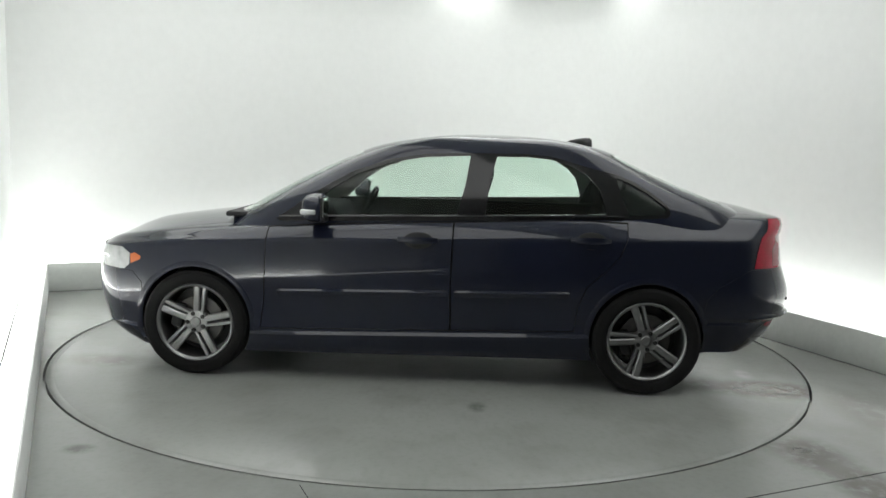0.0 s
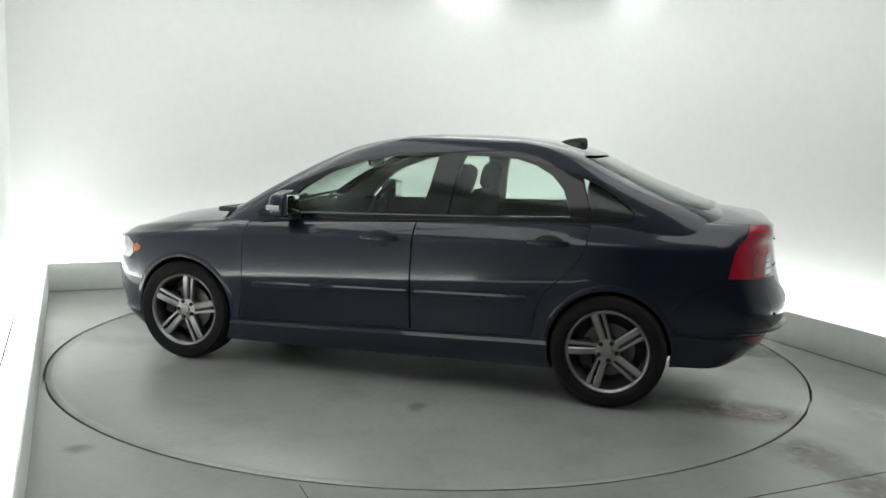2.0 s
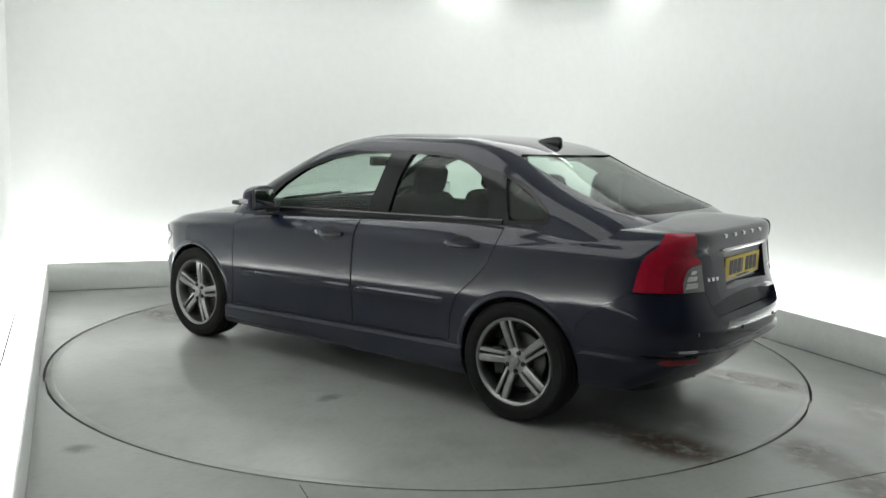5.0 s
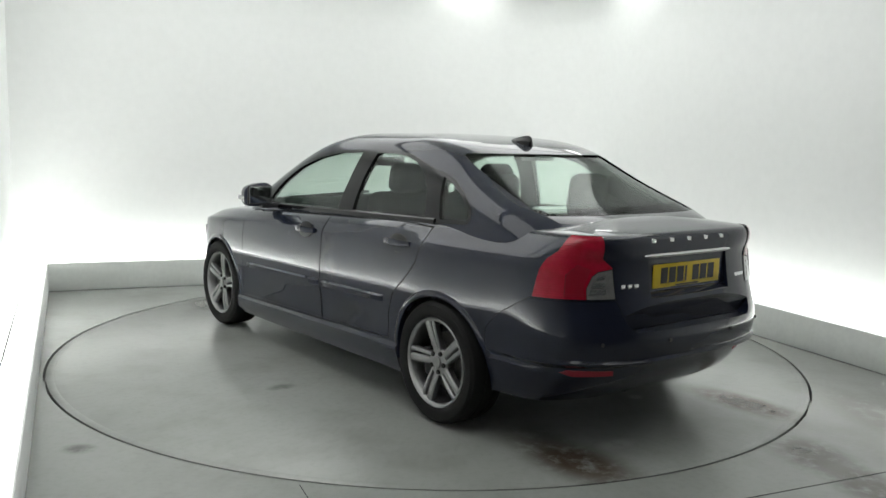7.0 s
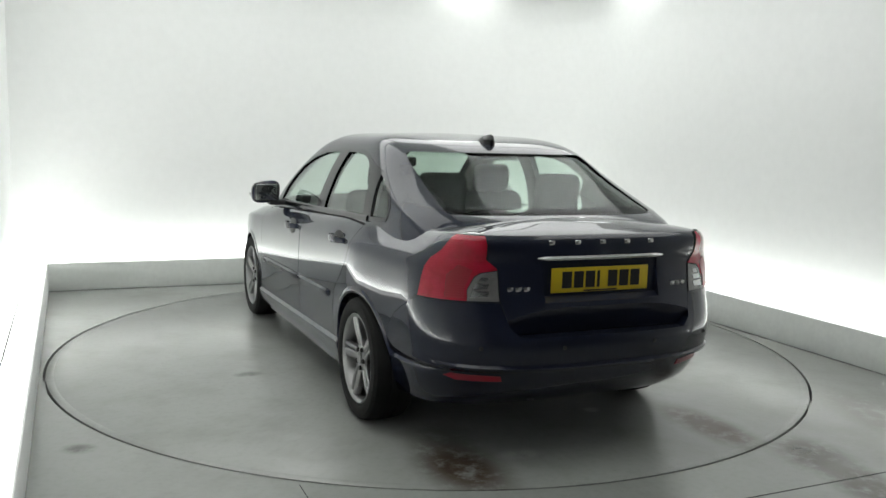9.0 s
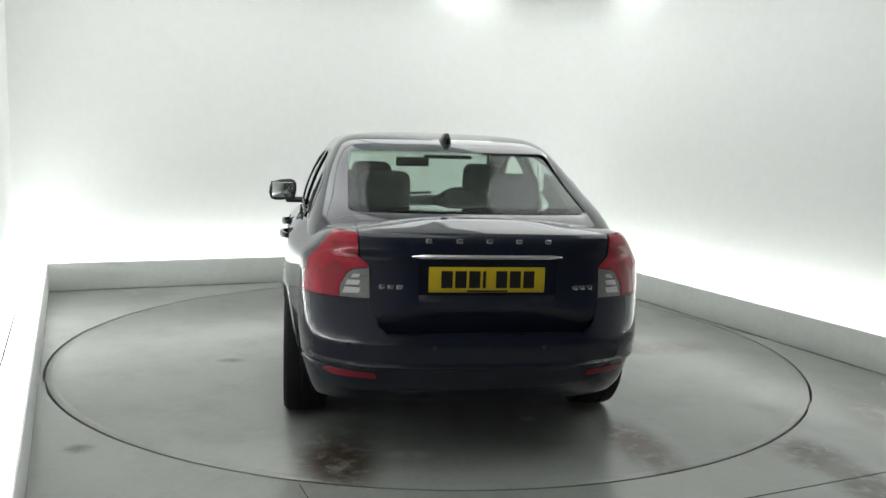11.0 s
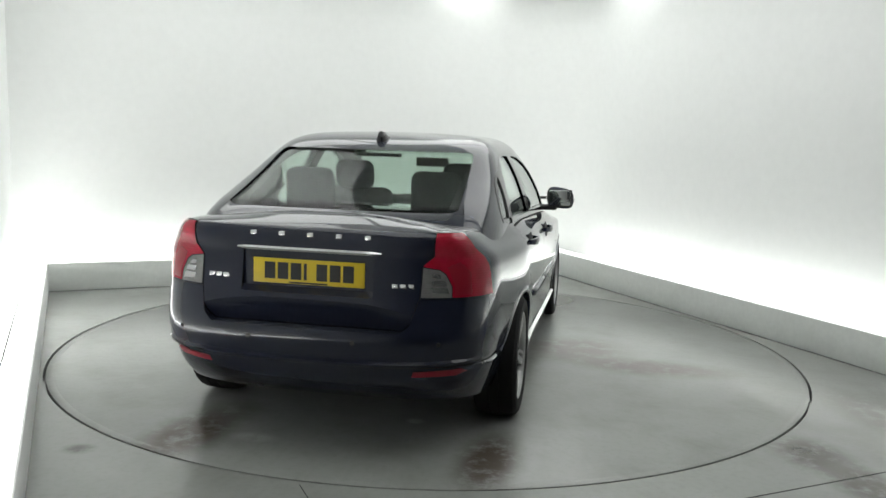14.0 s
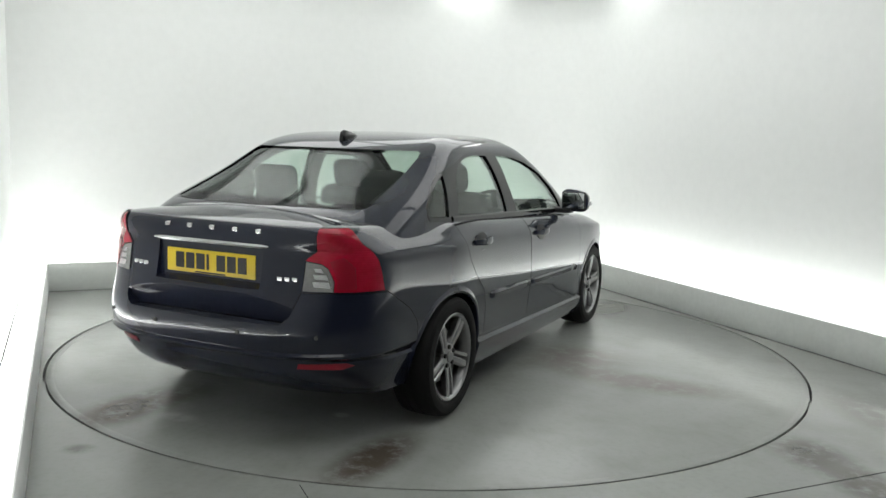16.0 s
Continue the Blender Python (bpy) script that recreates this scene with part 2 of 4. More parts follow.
# joints in the floor and along the plinth's top
for u0, u1, v0, v1, z in ((KU0, KU1, KV1 - 0.007, KV1 + 0.001, 0.0), (KU1 - 0.007, KU1 + 0.001, -4.6, KV1 - 0.007, 0.0), (-1.42, 2.5, -2.784, -2.778, 0.0), (-1.452, -1.449, -2.5, -2.03, 0.0), (-2.634, -2.628, -1.2, 1.35, KH)):
    j = obj("floor_joint" if z == 0.0 else "plinth_joint", box(u0, u1, v0, v1, z - 0.01, z + (0.0012 if z == 0.0 else 0.0085), ROOM), M_GAP)
    tagged(j, "thin dark joint line", "joint", kind="structure")
# last argument: extent of the added glow sheet on the plinth's top
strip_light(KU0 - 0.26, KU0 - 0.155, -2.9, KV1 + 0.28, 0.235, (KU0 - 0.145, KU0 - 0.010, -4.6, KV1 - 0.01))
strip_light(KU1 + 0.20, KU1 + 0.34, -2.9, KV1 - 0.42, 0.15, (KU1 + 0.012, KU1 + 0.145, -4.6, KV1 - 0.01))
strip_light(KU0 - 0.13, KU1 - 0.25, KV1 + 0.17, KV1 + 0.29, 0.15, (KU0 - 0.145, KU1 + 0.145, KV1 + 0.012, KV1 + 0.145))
for u0, u1, v0, v1 in ((U0 + 0.35, 0.03, 1.5, V1 - 0.4), (0.08, U1 - 0.35, 1.5, V1 - 0.4),
                       (U0 + 0.35, -0.55, -3.6, -1.1), (0.65, U1 - 0.35, -3.6, -1.1),
                       (U0 + 0.35, -0.55, -1.05, 1.45), (0.65, U1 - 0.35, -1.05, 1.45)):
    ceiling_light(u0, u1, v0, v1)


def wall_light(u0, u1, v0, v1):
    e = new("wall_light")
    tagged(e, "short white light close under the ceiling", "light", "wall lights")
    part("housing", box(u0, u1, v0, v1, TOP - 0.03, TOP, ROOM, 0.004), M_CEIL, e)
    part("diffuser", box(u0 + 0.01, u1 - 0.01, v0 + 0.01, v1 - 0.01, TOP - 0.05, TOP - 0.03, ROOM, 0.004), M_WASH, e, "glowing white diffuser")


wall_light(1.25, 2.0, V1 - 0.16, V1 - 0.08)
wall_light(U1 - 0.16, U1 - 0.08, 1.4, 2.1)


def turntable():
    e = new("turntable")
    tagged(e, "round grey turntable set flush in the floor, with brown tyre marks", "turntable")
    part("disc", lathe([(DISC_R - 0.014, -0.05), (DISC_R - 0.007, -0.04), (DISC_R - 0.007, -0.001), (DISC_R - 0.010, 0.0)], 128, "Z"), M_TABLE, e)
    rim = lathe([(DISC_R - 0.050, -0.03), (DISC_R - 0.050, 0.0006), (DISC_R - 0.012, 0.0006), (DISC_R - 0.008, -0.002), (DISC_R - 0.008, -0.03)], 128, "Z")
    bmesh.ops.delete(rim, geom=[f for f in rim.faces if len(f.verts) > 8], context="FACES")
    part("edge_ring", rim, M_TABLE, e, "grey painted steel edge ring")
    return e


TABLE = turntable()


# ---- the car: x forward, y to its left, z up from the ground ----
def lerp_table(table, v):
    ks = [r[0] for r in table]
    return float(np.interp(v, ks, [r[1] for r in table]))


def smooth_table(table, v):
    """Monotone-ish cubic through the table's points."""
    xs = [r[0] for r in table]
    ys = [r[1] for r in table]
    n = len(xs)
    if v <= xs[0]:
        return ys[0]
    if v >= xs[-1]:
        return ys[-1]
    d = [(ys[i + 1] - ys[i]) / (xs[i + 1] - xs[i]) for i in range(n - 1)]
    m = [d[0]] + [0 if d[i - 1] * d[i] <= 0 else 2 * d[i - 1] * d[i] / (d[i - 1] + d[i]) for i in range(1, n - 1)] + [d[-1]]
    i = max(j for j in range(n - 1) if xs[j] <= v)
    h = xs[i + 1] - xs[i]
    t = (v - xs[i]) / h
    return (ys[i] * (2 * t**3 - 3 * t**2 + 1) + h * m[i] * (t**3 - 2 * t**2 + t) + ys[i + 1] * (-2 * t**3 + 3 * t**2) + h * m[i + 1] * (t**3 - t**2))


def outline(w, xr, x0r, nr, xf, x0f, nf, na=16, ns=34):
    """Half of a plan outline, from the tail's centre round the side to the nose's centre: (x, y)."""
    pts = []
    for i in range(na):
        a = math.pi / 2 * (i / na) ** 0.9
        pts.append((x0r - (x0r - xr) * math.cos(a) ** (2 / nr), w * math.sin(a) ** (2 / nr)))
    for i in range(ns + 1):
        t = i / ns
        pts.append((x0r + (x0f - x0r) * t, w))
    for i in range(1, na + 1):
        a = math.pi / 2 * (1 - (1 - i / na) ** 0.9)
        pts.append((x0f + (xf - x0f) * math.sin(a) ** (2 / nf), w * max(0.0, math.cos(a)) ** (2 / nf)))
    pts[0], pts[-1] = (xr, 0.0), (xf, 0.0)
    return pts


def loft(levels):
    """levels: lists of (x, y, z) half outlines, bottom to top; mirrored, closed below and above."""
    bm = bmesh.new()
    rows = []
    for lv in levels:
        left = [bm.verts.new(p) for p in lv]
        right = [bm.verts.new((p[0], -p[1], p[2])) for p in lv[1:-1]]
        rows.append(left + right[::-1])
    n = len(rows[0])
    for a, b in zip(rows, rows[1:]):
        for i in range(n):
            bm.faces.new((a[i], a[(i + 1) % n], b[(i + 1) % n], b[i]))
    half = len(levels[0])
    for row in (rows[0], rows[-1]):
        left, right = row[:half], [row[0]] + row[half:][::-1] + [row[half - 1]]
        for i in range(half - 1):
            q = [left[i], left[i + 1], right[i + 1], right[i]]
            q = [v for k, v in enumerate(q) if v not in q[:k]]
            if len(q) > 2:
                bm.faces.new(q)
    bmesh.ops.recalc_face_normals(bm, faces=bm.faces)
    return bm


# heights of the shoulder line, along the car
SHOULDER = [(-2.4, 1.02), (-2.13, 1.034), (-1.75, 1.034), (-1.0, 1.006), (-0.2, 0.965), (0.6, 0.925), (1.0, 0.898), (1.4, 0.865), (1.7, 0.825), (1.9, 0.785), (2.05, 0.735), (2.15, 0.69), (2.25, 0.65)]
TAIL = [(0.17, -2.03), (0.21, -2.11), (0.27, -2.175), (0.34, -2.215), (0.42, -2.257), (0.462, -2.280), (0.474, -2.262), (0.52, -2.272), (0.57, -2.276), (0.62, -2.262), (0.70, -2.226), (0.76, -2.20), (0.84, -2.185), (0.92, -2.172), (1.0, -2.158), (1.06, -2.13)]
NOSE = [(0.17, 1.92), (0.21, 2.01), (0.27, 2.09), (0.34, 2.13), (0.42, 2.16), (0.50, 2.17), (0.60, 2.16), (0.68, 2.13), (0.76, 2.07), (0.9, 1.97)]
WIDTH = [(0.17, 0.842), (0.21, 0.862), (0.26, 0.873), (0.294, 0.880), (0.312, 0.866), (0.42, 0.872), (0.50, 0.880), (0.55, 0.8842), (0.60, 0.886), (0.65, 0.8855), (0.70, 0.8843), (0.75, 0.8821), (0.80, 0.879), (0.85, 0.875), (0.90, 0.869), (1.0, 0.854)]
SKIRT_WIDTH = [(0.17, 0.815), (0.21, 0.838), (0.26, 0.856), (0.294, 0.868), (0.312, 0.861), (0.42, 0.868)]   # behind the rear wheels
TAIL_START, NOSE_ROUND = -1.68, 2.15
# the shoulder slopes inward above its crease: share of the slope by height
SHOULDER_IN = [(0.0, 0.0), (0.60, 0.0), (0.66, 0.05), (0.71, 0.18), (0.76, 0.42), (0.82, 0.62), (0.90, 0.82), (1.0, 1.0)]


def taper(x):
    """The body narrows towards both ends."""
    if x < 0:
        return 1.0 - 0.075 * min(1.0, max(0.0, (-x - 1.2) / 0.55)) ** 1.2
    return 1.0 - 0.055 * min(1.0, max(0.0, (x - 1.25) / 0.5)) ** 1.3


def slope_in(x, f):
    """How far the shoulder leans in, most of all over the tail and the front wings."""
    t = min(1.0, max(0.0, (-0.7 - x) / 1.05))
    u = min(1.0, max(0.0, (x - 0.6) / 0.9))
    return 1.0 - lerp_table(SHOULDER_IN, f) * (0.022 + 0.083 * t * t * (3 - 2 * t) + 0.075 * u * u * (3 - 2 * u))


def tail_round(z):
    """The tail's plan: full at the bumper, rounder at the lamps, nearly square along the lid's top edge."""
    return lerp_table([(0.62, 2.9), (0.75, 3.0), (0.91, 3.0), (0.96, 4.2), (1.02, 5.6)], z)


def skirt_z(x, z):
    """Behind the rear wheels the lower edge and its crease rise."""
    t = min(1.0, max(0.0, (-1.36 - x) / 0.28))
    if z < 0.45:
        z -= 0.03 * min(1.0, max(-1.0, x / 0.9)) * (1 - t) * lerp_table([(0.17, 0.5), (0.31, 1.0), (0.45, 0.0)], z)
    return z + t * (lerp_table([(0.17, 0.245), (0.27, 0.375), (0.294, 0.415), (0.312, 0.430), (0.45, 0.457), (0.5, 0.5)], z) - z)


def rear_x(y, z):
    """Where the tail's surface lies at the place (y, z)."""
    w = smooth_table(WIDTH, min(z, 0.95)) * 0.925 * slope_in(-2.0, (z - 0.66) / 0.36)
    n = tail_round(z)
    return TAIL_START + (smooth_table(TAIL, z) - TAIL_START) * (1 - min(1.0, abs(y) / w) ** n) ** (1 / n)


def body_solid(grow=0.0):
    levels = []
    for z in (0.17, 0.19, 0.21, 0.24, 0.26, 0.28, 0.294, 0.312, 0.33, 0.345, 0.38, 0.42, 0.445, 0.462, 0.474, 0.50, 0.54, 0.58, 0.62, 0.66):
        o = outline(smooth_table(WIDTH, z) + grow, smooth_table(TAIL, z) - grow, TAIL_START, tail_round(z), smooth_table(NOSE, z) + grow, 1.52, NOSE_ROUND)
        row = []
        for x, y in o:
            lo = min(0.66, smooth_table(SHOULDER, x) - 0.06)
            if z < 0.42:
                t = min(1.0, max(0.0, (-1.36 - x) / 0.28))
                y *= 1 + t * (lerp_table(SKIRT_WIDTH, z) / smooth_table(WIDTH, z) - 1)
            row.append((x, y * taper(x), skirt_z(x, z) if z < 0.5 else 0.5 + (z - 0.5) * (lo - 0.5) / 0.16))
        levels.append(row)
    for k, (f, dw, dx) in enumerate([(0.12, 0, 0), (0.25, 0, 0), (0.4, 0.0, 0), (0.52, 0.0, 0), (0.60, 0.0, 0), (0.66, 0.001, 0), (0.71, 0.003, 0), (0.76, 0.005, 0.001), (0.82, 0.010, 0.003), (0.89, 0.020, 0.006), (0.95, 0.036, 0.014), (0.985, 0.056, 0.03), (1.0, 0.085, 0.055)]):
        zt, zn = 0.66 + f * 0.36, 0.60 + f * 0.10
        o = outline(smooth_table(WIDTH, 0.66 + f * 0.29) - dw + grow, smooth_table(TAIL, zt) + dx * 0.45 - grow, TAIL_START, tail_round(zt), smooth_table(NOSE, zn) - dx + grow, 1.52, NOSE_ROUND)
        row = []
        for x, y in o:
            zs = smooth_table(SHOULDER, x)
            lo = min(0.66, zs - 0.06)
            row.append((x, y * taper(x) * slope_in(x, f), lo + f * (zs - lo + grow)))
        levels.append(row)
    for s in (0.82, 0.6, 0.35, 0.12):
        o = outline(0.78 * s, -2.105 + (1 - s) * 0.3, -1.60, 4.6, 2.03 - (1 - s) * 0.25, 1.3, 2.3)
        levels.append([(x, y * taper(x) * slope_in(x, 1.0), smooth_table(SHOULDER, x) + grow + 0.05 * (1 - s * s) * min(1.0, (2.25 + x) * 4, (2.3 - x) * 2.5)) for x, y in o])
    return loft(levels)


G_W = [(0.86, 0.795), (0.97, 0.779), (1.05, 0.762), (1.12, 0.740), (1.20, 0.710), (1.28, 0.673), (1.34, 0.638), (1.375, 0.615), (1.405, 0.585), (1.425, 0.55), (1.44, 0.49), (1.45, 0.38), (1.457, 0.20), (1.460, 0.05)]
G_F = [(0.86, 1.34), (0.96, 1.18), (1.10, 0.94), (1.226, 0.70), (1.30, 0.545), (1.345, 0.43), (1.39, 0.28), (1.42, 0.12), (1.44, -0.02), (1.452, -0.15), (1.46, -0.28)]
G_R = [(0.86, -2.16), (1.0, -2.0), (1.085, -1.855), (1.15, -1.675), (1.234, -1.455), (1.30, -1.31), (1.358, -1.18), (1.39, -1.085), (1.42, -0.95), (1.44, -0.8), (1.452, -0.65), (1.46, -0.45)]
G_Z = (0.86, 0.93, 0.97, 1.01, 1.05, 1.09, 1.13, 1.17, 1.21, 1.25, 1.29, 1.32, 1.345, 1.365, 1.385, 1.40, 1.413, 1.425, 1.435, 1.443, 1.45, 1.456, 1.46)


def cabin_solid(inset=0.0, low=None):
    levels = []
    for i, z in enumerate(G_Z):
        w, xf, xr = smooth_table(G_W, z) - inset, smooth_table(G_F, z) - inset * 1.6, smooth_table(G_R, z) + inset * 1.6
        w = max(w, 0.03)
        a = lerp_table([(0.86, 0.9), (1.085, 0.78), (1.366, 0.42), (1.42, 0.3), (1.46, 0.05)], z)
        b = lerp_table([(0.86, 0.6), (1.2, 0.45), (1.40, 0.3), (1.46, 0.05)], z)
        o = outline(w, xr, xr + a, 3.9, xf, xf - b, 3.4)
        levels.append([(x, y, z + 0.010 * max(0.0, (z - 1.3) / 0.16) - inset * lerp_table([(0.9, 0.0), (1.25, 0.25), (1.40, 0.9), (1.46, 1.0)], z)) for x, y in o])
    if low is not None:
        o = outline(0.70, -1.5, -1.2, 5.0, 1.0, 0.7, 4.0)
        levels = [[(x, y, low) for x, y in o], [(x, y, 0.83) for x, y in outline(0.76, -1.62, -1.2, 5.0, 1.05, 0.7, 4.0)]] + levels[1:]
    return loft(levels)


CAR = new("car")
tagged(CAR, "dark navy blue saloon car parked on the turntable", "car")


def carve(bm, mat, ops):
    """Boolean solids: ops are (operation, bmesh, material of the cut faces). Returns a mesh."""
    def tmp(b, m):
        me = bpy.data.meshes.new("tmp")
        b.to_mesh(me)
        me.materials.append(m)
        return new("tmp", me)
    base = tmp(bm, mat)
    tools = []
    for op, b, m in ops:
        t = tmp(b, m)
        tools.append(t)
        mod = base.modifiers.new("cut", "BOOLEAN")
        mod.operation, mod.object, mod.solver, mod.material_mode = op, t, "EXACT", "TRANSFER"
    dg = bpy.context.evaluated_depsgraph_get()
    dg.update()
    me = bpy.data.meshes.new_from_object(base.evaluated_get(dg))
    for o in [base, *tools]:
        old = o.data
        bpy.data.objects.remove(o)
        bpy.data.meshes.remove(old)
    return me


def put_cut(name, me, parent, label="", smooth=32.0):
    me.polygons.foreach_set("use_smooth", [True] * len(me.polygons))
    me.set_sharp_from_angle(angle=radians(smooth))
    me.name = name
    ob = new(name, me)
    ob.parent = parent
    if label:
        ob["label"] = label
    return ob


def both(name, solid, mat, ops, parents, label=""):
    """A part cut on the car's right side, and its mirror image on the left."""
    right = carve(solid, mat, ops)
    left = right.copy()
    bm = bmesh.new()
    bm.from_mesh(left)
    for v in bm.verts:
        v.co.y = -v.co.y
    bmesh.ops.reverse_faces(bm, faces=bm.faces)
    bm.to_mesh(left)
    bm.free()
    return [put_cut(name, me, parent, label) for me, parent in zip((right, left), parents)]


def grow(poly, d):
    """A closed outline moved outward by d."""
    n = len(poly)
    area = sum(poly[i][0] * poly[(i + 1) % n][1] - poly[(i + 1) % n][0] * poly[i][1] for i in range(n))
    s = 1 if area > 0 else -1
    out = []
    for i in range(n):
        a, b, c = (Vector(poly[j % n]) for j in (i - 1, i, i + 1))
        e, f = (b - a).normalized(), (c - b).normalized()
        n1, n2 = Vector((e.y, -e.x)) * s, Vector((f.y, -f.x)) * s
        m = (n1 + n2).normalized()
        out.append(tuple(b + m * (d / max(0.35, m.dot(n1)))))
    return out


def sym(half):
    """An outline that is its own mirror image, from one half of it, bottom to top, in (y, z)."""
    return half + [(-y, z) for y, z in half[::-1]]


FRONT_DOOR = [(0.93, 0.300), (0.905, 0.48), (0.895, 0.90), (0.90, 1.2), (-0.20, 1.2), (-0.186, 0.93), (-0.18, 0.60), (-0.186, 0.335)]
REAR_DOOR = [(-0.192, 0.335), (-0.186, 0.60), (-0.192, 0.93), (-0.206, 1.2), (-1.195, 1.2), (-1.18, 0.90), (-1.14, 0.80), (-1.065, 0.715), (-0.96, 0.62), (-0.915, 0.50), (-0.90, 0.358)]
LID = sym([(0.435, 0.605), (0.475, 0.64), (0.505, 0.745), (0.51, 0.88), (0.553, 0.925), (0.562, 1.02), (0.57, 1.25)])
REAR_BUMPER = [(-1.60, 0.10), (-1.655, 0.56), (-1.72, 0.635), (-1.90, 0.744), (-2.5, 0.744), (-2.5, 0.10)]
FRONT_BUMPER = [(1.66, 0.10), (1.655, 0.54), (1.72, 0.60), (2.5, 0.60), (2.5, 0.10)]
BONNET = [(1.10, 0.64), (1.55, 0.68), (1.85, 0.60), (1.99, 0.40), (2.03, 0.0), (1.99, -0.40), (1.85, -0.60), (1.55, -0.68), (1.10, -0.64)]
FRONT_PANE = [(0.70, 0.968), (0.63, 1.045), (0.55, 1.12), (0.40, 1.215), (0.20, 1.287), (0.0, 1.325), (-0.27, 1.340), (-0.245, 1.17), (-0.20, 0.992)]
REAR_PANE = [(-0.365, 1.0), (-0.39, 1.20), (-0.425, 1.34), (-0.60, 1.343), (-0.74, 1.332), (-0.85, 1.303), (-0.95, 1.25), (-1.02, 1.175), (-1.05, 1.10), (-1.068, 1.03)]
QUARTER_PANE = [(-1.118, 1.243), (-1.20, 1.212), (-1.30, 1.157), (-1.395, 1.09), (-1.41, 1.06), (-1.40, 1.04), (-1.195, 1.027), (-1.155, 1.13)]
SURROUND = [(0.86, 0.94), (0.74, 1.03), (0.57, 1.145), (0.41, 1.235), (0.21, 1.306), (0.0, 1.343), (-0.27, 1.357), (-0.60, 1.360), (-0.75, 1.349), (-0.87, 1.318), (-1.0, 1.283), (-1.12, 1.258), (-1.22, 1.222), (-1.32, 1.165), (-1.415, 1.093), (-1.43, 1.05), (-1.415, 1.022), (-1.19, 1.005), (-0.37, 0.98), (0.70, 0.945)]
REAR_SCREEN = sym([(0.555, 1.088), (0.585, 1.10), (0.555, 1.33), (0.545, 1.355), (0.52, 1.366)])
WINDSCREEN = sym([(0.66, 0.965), (0.68, 0.99), (0.57, 1.30), (0.545, 1.335), (0.50, 1.347)])
TAIL_SIDE = [(-1.918, 0.752), (-1.930, 0.83), (-1.942, 0.885), (-1.958, 0.925), (-1.978, 0.945), (-1.995, 0.962), (-2.003, 0.985), (-2.0123, 1.0313), (-2.5, 1.0313), (-2.5, 0.752)]


def wheel_hole(x, s):
    bm = lathe([(0.336, 0.52), (0.336, 1.0)], 56)
    bm.transform(Matrix.Translation((x, 0, 0.322)) @ Matrix.Diagonal((1, s, 1, 1)))
    bmesh.ops.recalc_face_normals(bm, faces=bm.faces)
    return bm


